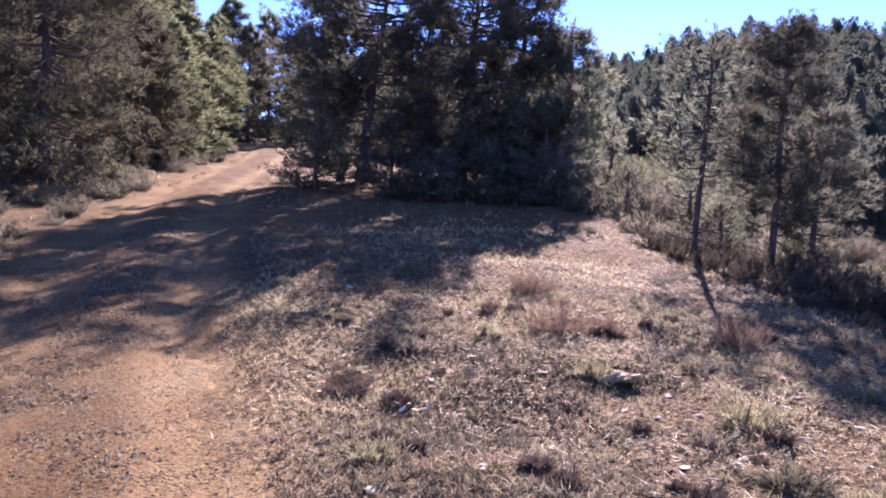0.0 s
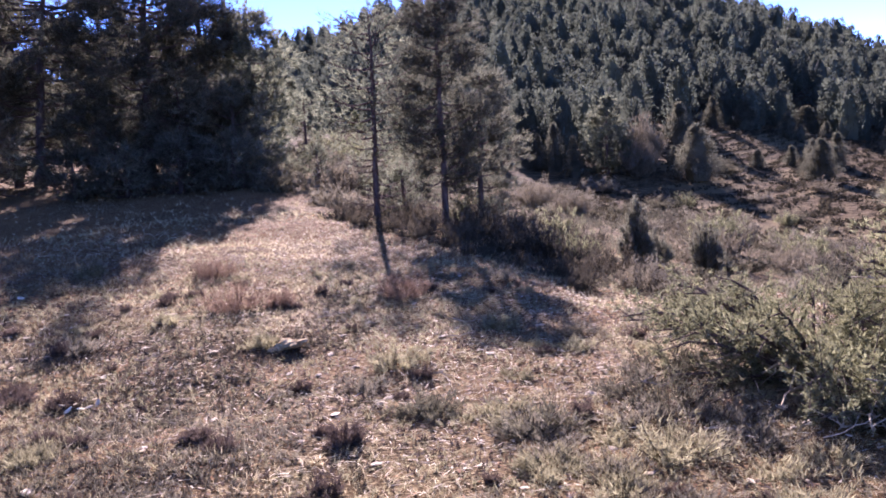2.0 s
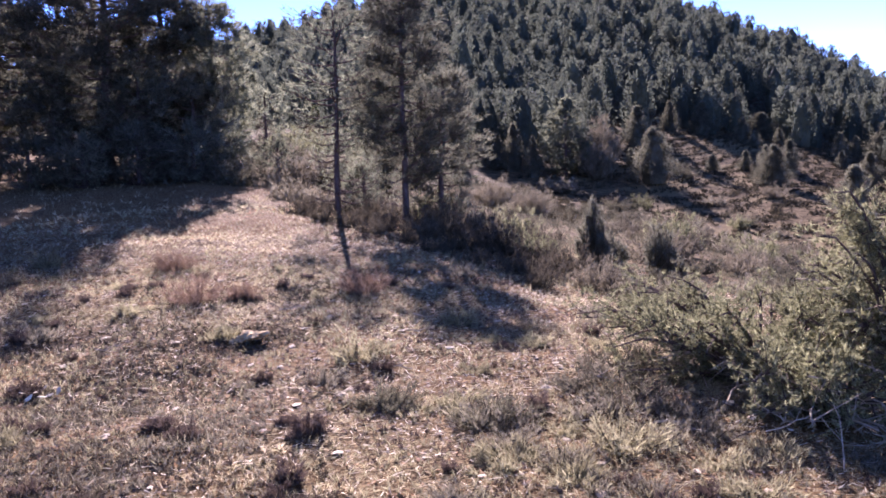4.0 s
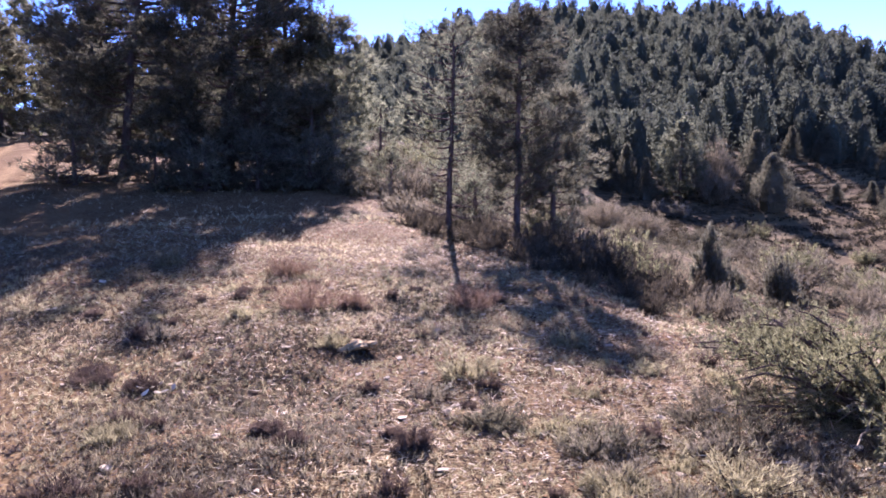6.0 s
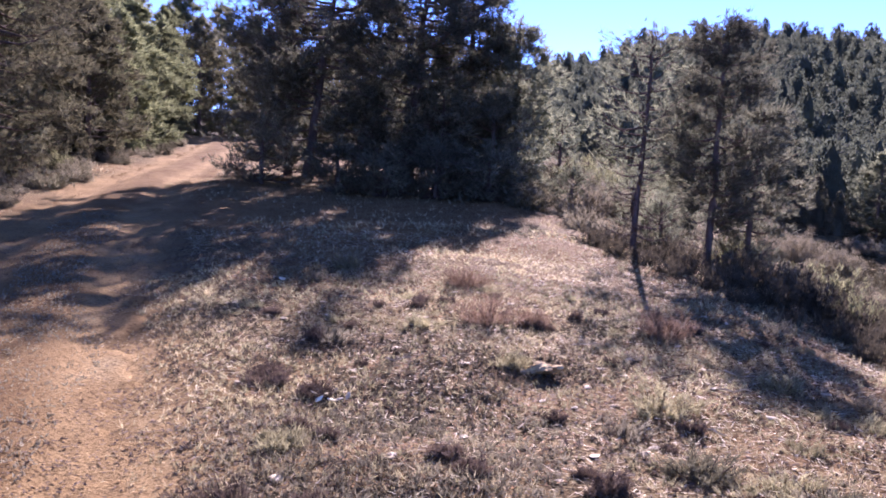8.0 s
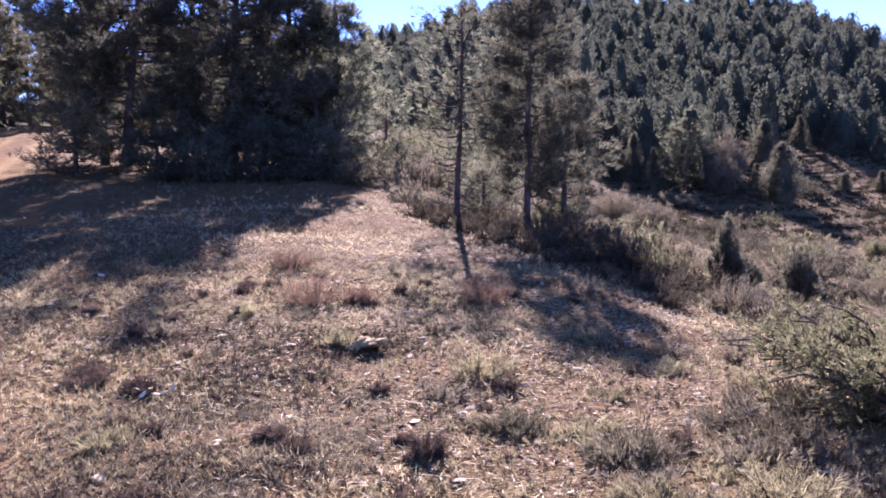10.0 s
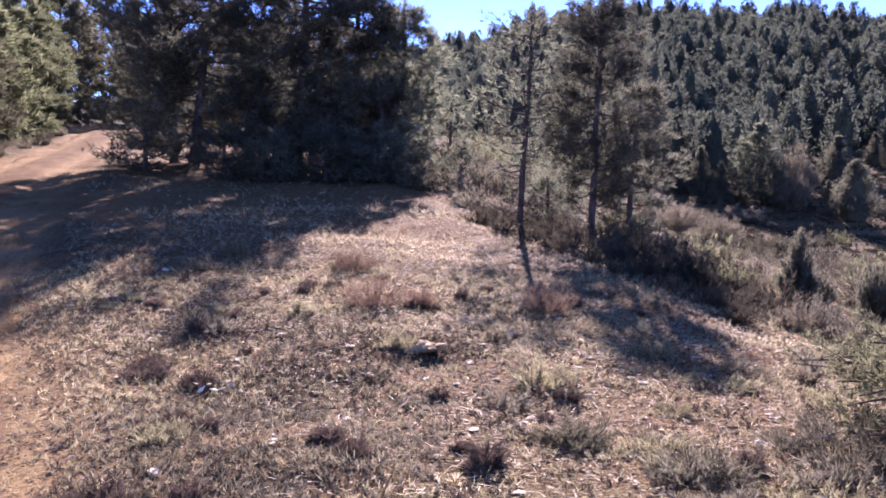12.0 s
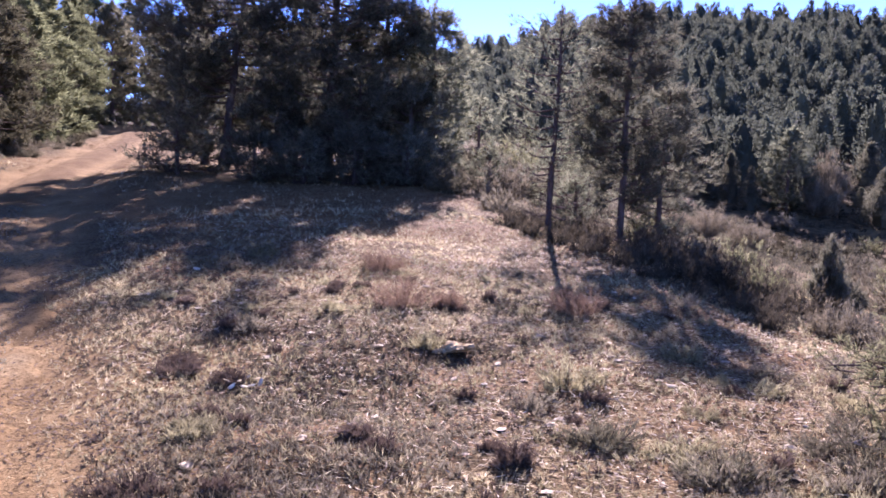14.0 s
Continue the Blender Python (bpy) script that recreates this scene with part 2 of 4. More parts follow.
def build_ground():
    radii = np.concatenate([[0.003, 0.1, 0.25, 0.5], np.geomspace(0.8, 60, 260), np.geomspace(61.5, 1600, 80)])
    turns = np.radians(np.concatenate([np.arange(-50, 60, 0.55), np.arange(60, 310, 2.5)]))
    R, A = np.meshgrid(radii, turns, indexing="ij")
    X, Y = R * np.sin(A), R * np.cos(A)
    Z = land(X.ravel(), Y.ravel())
    verts = np.stack([X.ravel(), Y.ravel(), Z], 1)
    nr, na = len(radii), len(turns)
    i, j = np.meshgrid(np.arange(nr - 1), np.arange(na), indexing="ij")
    j2 = (j + 1) % na
    faces = np.stack([(i * na + j), (i * na + j2), ((i + 1) * na + j2), ((i + 1) * na + j)], -1).reshape(-1, 4)[:, ::-1]
    centre = np.array([[0, 0, float(land(0, 0)[0])]])
    ob = new("ground", mesh_of("ground", np.concatenate([verts, centre]), faces, GROUND, True))
    x, y = X.ravel(), Y.ravel()
    c = from_road(x, y)
    worn = np.where(c > 0, 1 - smooth(0.9, 1.5, c), 1 - smooth(0.85, 1.35, -c)) + rough_noise(x, y, 0.5, 21) * 0.7 + rough_noise(x, y, 0.15, 22) * 0.5
    scrubby = ob.data.attributes.new("scrubby", "FLOAT", "POINT")
    scrubby.data.foreach_set("value", np.append(smooth(22, 38, np.hypot(x, y) + 14 * smooth(10, 18, np.degrees(np.arctan2(x, y))) * smooth(9, 13, np.hypot(x, y)) + rough_noise(x, y, 4, 23) * 8), 0).astype(np.float32))
    r, th = np.hypot(x, y), np.degrees(np.arctan2(x, y))
    wooded = ob.data.attributes.new("wooded", "FLOAT", "POINT")
    wooded.data.foreach_set("value", np.append(smooth(52, 66, r) * (1 - smooth(19, 23, th) * (1 - smooth(64, 80, r))), 0).astype(np.float32))
    bare = ob.data.attributes.new("bare", "FLOAT", "POINT")
    bare.data.foreach_set("value", np.append(np.clip(worn, 0, 1) * (1 - smooth(2.2, 5.0, np.abs(c))), 0).astype(np.float32))
    return tagged(ob, "dry reddish hillside ground under thin straw-coloured grass", "ground", kind="structure")


def build_road():
    tang = np.gradient(LINE, axis=0)
    tang /= np.hypot(*tang.T)[:, None]
    side = np.stack([tang[:, 1], -tang[:, 0]], 1)
    c = np.linspace(-1, 1, 57)
    s = np.arange(len(LINE)) * 0.12
    left = 1.0 + rough_noise(s, s * 0, 3.7, 7) * 0.3
    right = 1.02 + 0.45 * smooth(16, 24, LINE[:, 1]) + rough_noise(s, s * 0, 3.1, 9) * 0.25
    off = np.where(c[None, :] < 0, c[None, :] * left[:, None], c[None, :] * right[:, None])
    X = LINE[:, None, 0] + side[:, None, 0] * off
    Y = LINE[:, None, 1] + side[:, None, 1] * off
    rut = np.exp(-((np.abs(off) - 0.6) / 0.25) ** 2)
    Z = height(X, Y) + 0.012 - 0.055 * rut - 0.12 * smooth(0.62, 1.0, np.abs(c)[None, :] + rough_noise(X, Y, 0.6, 14) * 0.25 + rough_noise(X, Y, 0.17, 15) * 0.3) + rough_noise(X, Y, 0.35, 11) * 0.03 + rough_noise(X, Y, 0.1, 12) * 0.014
    n, k = X.shape
    i, j = np.meshgrid(np.arange(n - 1), np.arange(k - 1), indexing="ij")
    faces = np.stack([i * k + j, i * k + j + 1, (i + 1) * k + j + 1, (i + 1) * k + j], -1).reshape(-1, 4)
    ob = new("road", mesh_of("road", np.stack([X.ravel(), Y.ravel(), Z.ravel()], 1), faces, DIRT, True))
    packed = ob.data.attributes.new("packed", "FLOAT", "POINT")
    packed.data.foreach_set("value", np.clip(rut * 1.15 + rough_noise(X, Y, 0.4, 16) * 0.6 + rough_noise(X, Y, 0.13, 17) * 0.5, 0, 1).ravel().astype(np.float32))
    return tagged(ob, "orange dirt track with two worn wheel ruts", "road", kind="structure")


build_ground()
build_road()


# ---- plants ----
class Parts:
    """Collects triangles."""

    def __init__(self):
        self.v, self.f, self.n = [], [], 0

    def add(self, v, f):
        self.v.append(np.asarray(v, float))
        self.f.append(np.asarray(f, int) + self.n)
        self.n += len(v)

    def mesh(self, name, mat, smooth_shade=False):
        return mesh_of(name, np.concatenate(self.v), np.concatenate(self.f), mat, smooth_shade)


def tube(parts, path, radii, sides=5):
    path, radii = np.asarray(path, float), np.asarray(radii, float)
    d = np.gradient(path, axis=0)
    d /= np.linalg.norm(d, axis=1)[:, None] + 1e-9
    ref = np.where(np.abs(d[:, 2:3]) > 0.9, [[1.0, 0, 0]], [[0, 0, 1.0]])
    a = np.cross(d, ref)
    a /= np.linalg.norm(a, axis=1)[:, None] + 1e-9
    b = np.cross(d, a)
    t = np.linspace(0, 2 * math.pi, sides, endpoint=False)
    ring = a[:, None] * np.cos(t)[None, :, None] + b[:, None] * np.sin(t)[None, :, None]
    v = (path[:, None] + ring * radii[:, None, None]).reshape(-1, 3)
    f = []
    for i in range(len(path) - 1):
        for j in range(sides):
            p, q, r, s = i * sides + j, i * sides + (j + 1) % sides, (i + 1) * sides + (j + 1) % sides, (i + 1) * sides + j
            f += [(p, q, r), (p, r, s)]
    parts.add(v, f)


def blades(parts, rng, at, way, size, width, count, spread=0.8, flat=False):
    """Tufts of thin pointed blades at the places at, each about its own way."""
    at, way = np.repeat(np.asarray(at, float), count, 0), np.repeat(np.asarray(way, float), count, 0)
    size = np.repeat(np.broadcast_to(size, (len(at) // count,)), count)
    n = len(at)
    d = way + rng.normal(0, spread, (n, 3))
    d /= np.linalg.norm(d, axis=1)[:, None] + 1e-9
    if flat:
        d[:, 2] *= 0.2
    side = np.cross(d, [0, 0, 1.0] + rng.normal(0, 0.25, (n, 3)) if flat else rng.normal(0, 1, (n, 3)))
    side /= np.linalg.norm(side, axis=1)[:, None] + 1e-9
    ln = size * rng.uniform(0.6, 1.2, n)
    w = (np.broadcast_to(width, (n,)) * rng.uniform(0.7, 1.3, n))[:, None] * 0.5
    base = at + rng.normal(0, 0.12, (n, 3)) * size[:, None]
    v = np.stack([base - side * w, base + side * w, base + d * ln[:, None]], 1).reshape(-1, 3)
    parts.add(v, np.arange(n * 3).reshape(-1, 3))


def broad_meshes(seed, h, thick, bare, spread, limbs=46, twigs=8, clumps=6, clump=0.15, needle=0.013, count=11, lean=(0.0, 0.0), widest=0.4, dead=10, rise=0.25, droop=0.0, top=0.25):
    """Trunk with its limbs, and crown, of a broad tree: limbs that fork into flat sprays of twigs, widest at that part of its height."""
    rng = np.random.default_rng(seed)
    wood, crown = Parts(), Parts()
    t = np.linspace(0, 1, 14)
    wob = np.cumsum(rng.normal(0, 0.014, (14, 2)), 0) * h * 0.3
    trunk = np.stack([lean[0] * t * h + wob[:, 0] * t, lean[1] * t * h + wob[:, 1] * t, t * h * 0.96 - 0.15 * (t == 0)], 1)
    rad = thick * (1 - t) ** 0.8 + 0.012
    rad[0] *= 1.4
    tube(wood, trunk, rad, 8)
    at, ways = [], []
    s = np.linspace(0, 1, 6)
    for k in range(limbs + dead):
        live = k < limbs
        u = bare + (1 - bare) * (k + rng.random()) / limbs * 0.985 if live else rng.uniform(0.05, max(0.12, bare + 0.1))
        v = (u - bare) / (1 - bare)
        full = 1 - ((v - widest) / (1 - widest)) ** 2 * (1 - top) if v > widest else 1 - 0.45 * ((widest - v) / widest) ** 2
        ln = spread * full * rng.uniform(0.6, 1.12) if live else spread * rng.uniform(0.25, 0.7)
        ang = k * 2.4 + rng.normal(0, 0.5)
        out = np.array([math.cos(ang), math.sin(ang), 0.0])
        across = np.array([-out[1], out[0], 0.0])
        root = np.array([np.interp(u, t, trunk[:, i]) for i in range(3)])
        lift = rise * (0.2 + 1.3 * v) + rng.normal(0, 0.12) - droop
        path = root + out * (s * ln)[:, None] + np.array([0, 0, 1.0]) * (s * lift * ln - 0.10 * ln * np.sin(s * 3.1) + 0.15 * ln * s ** 3)[:, None] + (across * rng.normal(0, 0.16) + np.array([0, 0, rng.normal(0, 0.06)])) * (s ** 2 * ln)[:, None]
        tube(wood, path, np.interp(s, [0, 1], [0.008 + 0.013 * ln, 0.004]), 4)
        for j in range(twigs if live else 3):
            q = rng.uniform(0.25, 1.0) ** 0.8
            p = np.array([np.interp(q, s, path[:, i]) for i in range(3)])
            d = out * rng.uniform(0.3, 1.0) + across * rng.choice((-1, 1)) * rng.uniform(0.2, 1.0) + np.array([0, 0, rng.normal(0.12 - droop, 0.22)])
            d /= np.linalg.norm(d)
            size = min(0.75, 0.16 + 0.36 * ln) * rng.uniform(0.5, 1.1)
            w = np.linspace(0, 1, 3)[:, None]
            twig = p + d * w * size + np.array([0, 0, 0.06 - droop * 0.3]) * w ** 2
            tube(wood, twig, [0.006, 0.0045, 0.003], 3)
            if live:
                m = max(2, int(clumps * (0.5 + size)))
                g = rng.uniform(0.15, 1.05, m)[:, None]
                at.append(p + d * g * size + rng.normal(0, 0.05 + 0.03 * ln, (m, 3)) * np.array([1, 1, 0.7]))
                ways.append(np.tile(d * 0.9 + np.array([0, 0, 0.3 - droop * 1.2]), (m, 1)) + rng.normal(0, 0.25, (m, 3)))
    tip = trunk[-1] + np.stack([rng.normal(0, 0.06, 16), rng.normal(0, 0.06, 16), rng.uniform(-0.25, 0.25, 16)], 1)
    at.append(tip)
    ways.append(np.tile([0, 0, 1.3], (16, 1)) + rng.normal(0, 0.3, (16, 3)))
    at = np.concatenate(at)
    blades(crown, rng, at, np.concatenate(ways), rng.uniform(0.75, 1.25, len(at)) * clump, needle, count, 0.6)
    return wood, crown


def broad_tree(name, x, y, label, category="pine tree", group="", mat=None, **kw):
    wood, crown = broad_meshes(**kw)
    tree = new(name)
    tree.location = (x, y, float(land(x, y)[0]) - 0.05)
    part("trunk", wood.mesh("trunk", BARK, True), tree, "grey-brown bark trunk with its limbs")
    part("crown", crown.mesh("crown", mat or NEEDLES), tree)
    return tagged(tree, label, category, group)


def bush_meshes(seed, h, w, stems=40, twig=0.006, clump=0.08, leaf=0.012, count=6, leafy=1.0, upright=0.6):
    """Stems and sprays of a shrub h metres high and w wide."""
    rng = np.random.default_rng(seed)
    wood, spray = Parts(), Parts()
    at, ways = [], []
    for k in range(stems):
        ang, rr = rng.uniform(0, 2 * math.pi), math.sqrt(rng.random())
        out = np.array([math.cos(ang), math.sin(ang), 0]) * rr
        s = np.linspace(0, 1, 5)
        top = h * rng.uniform(0.55, 1.05) * (1 - 0.5 * rr ** 2)
        path = out * 0.12 * w + out * (s ** 0.9 * w * 0.5)[:, None] + np.array([0, 0, 1.0]) * (s * top - 0.03)[:, None] + rng.normal(0, 0.05, 3) * (s ** 2)[:, None] * w
        tube(wood, path, np.interp(s, [0, 1], [twig * 2, twig * 0.6]), 3)
        m = max(2, int(leafy * (4 + 12 * h)))
        q = rng.uniform(0.15, 1, m)
        p = np.stack([np.interp(q, s, path[:, i]) for i in range(3)], 1) + rng.normal(0, 0.05, (m, 3)) * w
        at.append(p)
        ways.append(out * 0.6 + np.array([0, 0, upright]) + rng.normal(0, 0.25, (m, 3)))
    at = np.concatenate(at)
    at[:, 2] = np.maximum(at[:, 2], 0.02)
    blades(spray, rng, at, np.concatenate(ways), clump, leaf, count, 0.5)
    return wood, spray


def shrub(name, x, y, label, category, wood_mat, spray_mat, group="", parts_named=("woody_base", "foliage"), **kw):
    wood, spray = bush_meshes(**kw)
    ob = new(name)
    ob.location = (x, y, float(land(x, y)[0]) - 0.01)
    part(parts_named[0], wood.mesh(parts_named[0], wood_mat, True), ob)
    part(parts_named[1], spray.mesh(parts_named[1], spray_mat), ob)
    return tagged(ob, label, category, group)


def ground_z(x, y):
    return float(land(x, y)[0])


# the two slender pines beyond the knoll
broad_tree("pine_tree", 1.1, 13.3, "slender young pine with a thin see-through crown and bare lower trunk", mat=NEEDLES_SUNLIT, seed=11, h=3.2, thick=0.034, bare=0.30, spread=0.75, limbs=40, twigs=6, clumps=4, clump=0.10, needle=0.009, count=10, widest=0.35, lean=(0.02, 0), dead=16)
broad_tree("pine_tree", 2.06, 12.95, "young pine with a dark dense crown and straight trunk", seed=12, h=3.5, thick=0.043, bare=0.22, spread=0.66, limbs=58, twigs=8, clumps=8, clump=0.11, needle=0.010, count=11, widest=0.45, top=0.25, lean=(0.02, 0), dead=16)
broad_tree("pine_tree", 2.72, 13.6, "small bushy pine beside two taller ones", seed=13, h=2.5, thick=0.035, bare=0.10, spread=0.55, limbs=44, twigs=7, clumps=7, clump=0.12, needle=0.011, widest=0.25)

for k, (x, y, h) in enumerate(((0.35, 17.6, 0.9), (1.45, 17.2, 1.2), (2.2, 17.2, 1.2), (0.2, 24.0, 1.7), (1.7, 15.0, 0.8))):
    broad_tree("pine_tree", x, y, "young pine at the back of the knoll, needles coloured as sunlit", group="pines behind the knoll", mat=NEEDLES_SUNLIT, seed=60 + k, h=h, thick=0.03, bare=0.05, spread=0.26 * h + 0.1, limbs=24, twigs=5, clumps=4, clump=0.11, needle=0.010, widest=0.2, dead=2, top=0.1)

# the dark thicket beside the track
LOW = "low dark pine at the foot of a dense thicket"
THICKET = "large dark pine of a dense thicket beside the track"
for k, (x, y, h, thick, bare, spread, limbs, lean, widest, top, clumps, label) in enumerate((
        (-5.4, 20.0, 5.8, 0.10, 0.24, 2.0, 84, (0.13, 0), 0.5, 0.6, 8, "pine with a leaning trunk and spreading dark crown beside the track"),
        (-3.05, 19.4, 4.6, 0.13, 0.16, 2.05, 78, (0.06, 0), 0.6, 0.65, 8, "tall dark pine with gaps of sky between its limbs"),
        (-1.85, 20.2, 4.6, 0.11, 0.04, 1.2, 62, (0, 0), 0.4, 0.35, 8, THICKET),
        (-0.8, 19.8, 3.55, 0.07, 0.02, 0.72, 60, (0, 0), 0.35, 0.45, 6, "bushy pine with upright candle shoots at its top"),
        (-2.3, 18.9, 2.1, 0.06, 0.02, 1.1, 30, (0, 0), 0.3, 0.2, 6, THICKET),
        (-1.25, 19.1, 2.0, 0.06, 0.02, 0.95, 30, (0, 0), 0.3, 0.2, 6, THICKET),
        (-3.9, 19.0, 1.8, 0.06, 0.02, 1.0, 26, (0, 0), 0.3, 0.2, 5, THICKET),
        (-6.2, 19.4, 1.5, 0.05, 0.10, 1.2, 22, (0, 0), 0.3, 0.3, 4, "low pine with dead lower limbs at the edge of the track"),
        (-4.4, 22.8, 4.2, 0.09, 0.05, 1.6, 50, (0, 0), 0.4, 0.2, 6, THICKET),
        (-2.6, 23.0, 3.4, 0.09, 0.05, 1.4, 40, (0, 0), 0.4, 0.2, 6, THICKET),
        # real pine with height added, hidden behind the leaning one, to shade the track
        (-6.3, 21.8, 4.9, 0.09, 0.04, 1.2, 72, (0, 0), 0.45, 0.4, 9, THICKET),
        (-1.2, 17.4, 0.9, 0.04, 0.01, 0.55, 20, (0, 0), 0.3, 0.2, 4, LOW),
        (-2.2, 17.5, 1.0, 0.04, 0.01, 0.6, 20, (0, 0), 0.3, 0.2, 4, LOW),
        (-3.2, 17.6, 0.9, 0.04, 0.01, 0.6, 20, (0, 0), 0.3, 0.2, 4, LOW),
        (-4.2, 17.9, 0.9, 0.04, 0.01, 0.6, 20, (0, 0), 0.3, 0.2, 4, LOW))):
    broad_tree("pine_tree", x, y, label, group="thicket beside the track", mat=NEEDLES_SUNLIT if x > -1 and h > 3 else NEEDLES, seed=21 + k, h=h, thick=thick, bare=bare, spread=spread, limbs=limbs, twigs=8, clumps=clumps, clump=0.16, needle=0.018, count=10, lean=lean, widest=widest, dead=14, top=top)

# the tree across the track
broad_tree("juniper_tree", -11.2, 17.3, "broad brownish-green juniper with dead lower limbs", "juniper", mat=NEEDLES_OLIVE, seed=31, h=7.0, thick=0.11, bare=0.05, spread=1.95, limbs=120, twigs=9, clumps=8, clump=0.17, needle=0.016, count=9, widest=0.3, dead=34, rise=0.15, droop=0.12, top=0.3)

# pines that recur in the woods: grown models, one mesh each for trunk and crown
rng = np.random.default_rng(5)
FAR_MESH = []
for k, mat in enumerate((NEEDLES_GREEN, NEEDLES_GREEN, NEEDLES_SUNLIT, NEEDLES_OLIVE)):
    w, c = broad_meshes(40 + k, 8.0, 0.12, 0.03, 1.5 + 0.15 * k, 74, 8, 5, 0.32, 0.042, 8, widest=0.22, dead=6, rise=0.3, top=0.06)
    FAR_MESH.append((w.mesh("trunk", BARK, True), c.mesh("crown", mat)))


def soft_crown(p, seed, n, h, wide, blunt, blade, width):
    """A dense rounded cone of short sprays with lobes and hollows, round a close dark heart."""
    srng = np.random.default_rng(seed)
    m = 70
    u = srng.random(m) ** 0.85
    ang = srng.uniform(0, 6.28, m)
    girth = wide * np.minimum(1, 0.8 + u * 1.6) * (1 - u) ** blunt
    lobes = np.stack([np.cos(ang) * girth, np.sin(ang) * girth, 0.04 * h + u * h * 0.92], 1) * np.array([0.86, 0.86, 1])
    pick = srng.integers(m, size=n)
    at = lobes[pick] + srng.normal(0, 1, (n, 3)) * (wide * 0.17 * (1.15 - 0.8 * u[pick]))[:, None] * np.array([1, 1, 1.3])
    way = np.stack([np.cos(ang[pick]) * 0.5, np.sin(ang[pick]) * 0.5, np.full(n, 0.8)], 1)
    blades(p, srng, at, way, blade, width, 1, 0.45)
    q, a = np.meshgrid(np.linspace(0, 1, 6), np.arange(7) / 7 * 6.283, indexing="ij")
    fat = wide * 0.62 * np.minimum(1, 0.75 + q * 1.6) * (1 - q) ** blunt * srng.uniform(0.75, 1.1, q.shape)
    heart = np.stack([np.cos(a) * fat, np.sin(a) * fat, 0.02 * h + q * h * 0.9], -1).reshape(-1, 3)
    i, j = np.meshgrid(np.arange(5), np.arange(7), indexing="ij")
    b = (j + 1) % 7
    p.add(heart, np.concatenate([np.stack([i * 7 + j, i * 7 + b, i * 7 + 7 + b], -1).reshape(-1, 3), np.stack([i * 7 + j, i * 7 + 7 + b, i * 7 + 7 + j], -1).reshape(-1, 3)]))
    return p


for k in range(4):
    w = Parts()
    tube(w, [(0, 0, -0.2), (0.03, 0, 2.0), (0, 0.03, 6.5)], [0.16, 0.13, 0.03], 7)
    FAR_MESH.append((w.mesh("trunk", BARK, True), soft_crown(Parts(), 148 + k, 8000, 8.0, 2.5, (0.95, 0.8, 1.1, 0.75)[k], 0.36, 0.06).mesh("crown", SLOPE_TREE)))


def copy_pine(k, x, y, h, label, group, wide=1.0, category="pine tree"):
    tree = new("juniper_tree" if category == "juniper" else "pine_tree")
    sc = h / 8.0
    tree.matrix_basis = Matrix.LocRotScale((x, y, ground_z(x, y) - 0.08), Euler((0, 0, rng.uniform(0, 6.28))), (sc * wide * rng.uniform(0.92, 1.1), sc * wide * rng.uniform(0.92, 1.1), sc))
    part("trunk", FAR_MESH[k][0], tree)
    part("crown", FAR_MESH[k][1], tree)
    return tagged(tree, label, category, group)


WOODLAND = ((-12.2, 23.4, 4.4), (-13.2, 25.6, 4.8), (-13.4, 28.0, 4.6), (-14.2, 30.6, 5.2), (-14.6, 33.4, 4.6), (-15.6, 36.2, 5.2), (-13.6, 21.2, 5.6), (-14.6, 21.5, 6.4), (-15.9, 24, 6.6), (-15.6, 27, 5.6), (-16.6, 29, 6.6), (-17.5, 27, 8), (-16.6, 31.5, 6.0), (-17.2, 33.6, 6.6), (-19.5, 32, 8.5), (-17.6, 37, 6.0), (-16.9, 39.5, 5.8), (-18.8, 38, 7.0), (-22, 36, 9), (-17.0, 43.5, 6.0), (-20.5, 43, 8.0), (-23.5, 42, 9.5), (-14.6, 44, 5.6), (-13.2, 44.5, 6.2), (-25, 30, 8.5), (-19, 22, 8), (-23, 25, 9), (-15.6, 19.5, 7.2), (-17.5, 17.5, 7.5), (-11.8, 49, 6.2), (-10.2, 46, 5.4), (-8.6, 50, 6.0), (-6.8, 47, 5.4), (-18.6, 51, 7.5), (-17.0, 52, 6.6), (-20.4, 50, 8.0), (-15.4, 53, 6.6), (-14.0, 18.0, 6.4), (-13.8, 15.2, 6.0), (-16.2, 14.0, 7.0))
for x, y, h in WOODLAND:
    copy_pine(int(rng.choice((0, 1, 3), p=(0.42, 0.38, 0.2))), x, y, h, "olive-green pine in the woods across the track", "woods across the track", 1.25 if y < 34 else 1.0)

# young pines in the hollow behind the knoll
for x, y, h in ((2.6, 40, 1.5), (5.6, 46, 2.0), (-1.6, 42, 3.2), (-2.8, 48, 3.8), (8.2, 44, 2.0), (3.2, 52, 2.4), (-0.4, 55, 3.4), (6.8, 53, 2.4)):
    copy_pine(int((2, 0, 1, 0)[int(rng.integers(4))]), x, y, h, "young light-green pine in the hollow behind the knoll", "pines in the hollow", 1.1)
for x, y, h in ((13.9, 45.5, 2.2), (13.4, 47.3, 2.7), (12.8, 48.5, 2.0), (12.1, 49.8, 2.0), (11.0, 51.0, 2.4), (15.0, 50.0, 2.2)):
    copy_pine(int(rng.integers(4, 8)), x, y, h, "small conical pine at the foot of the hill", "pines in the hollow", 0.95)

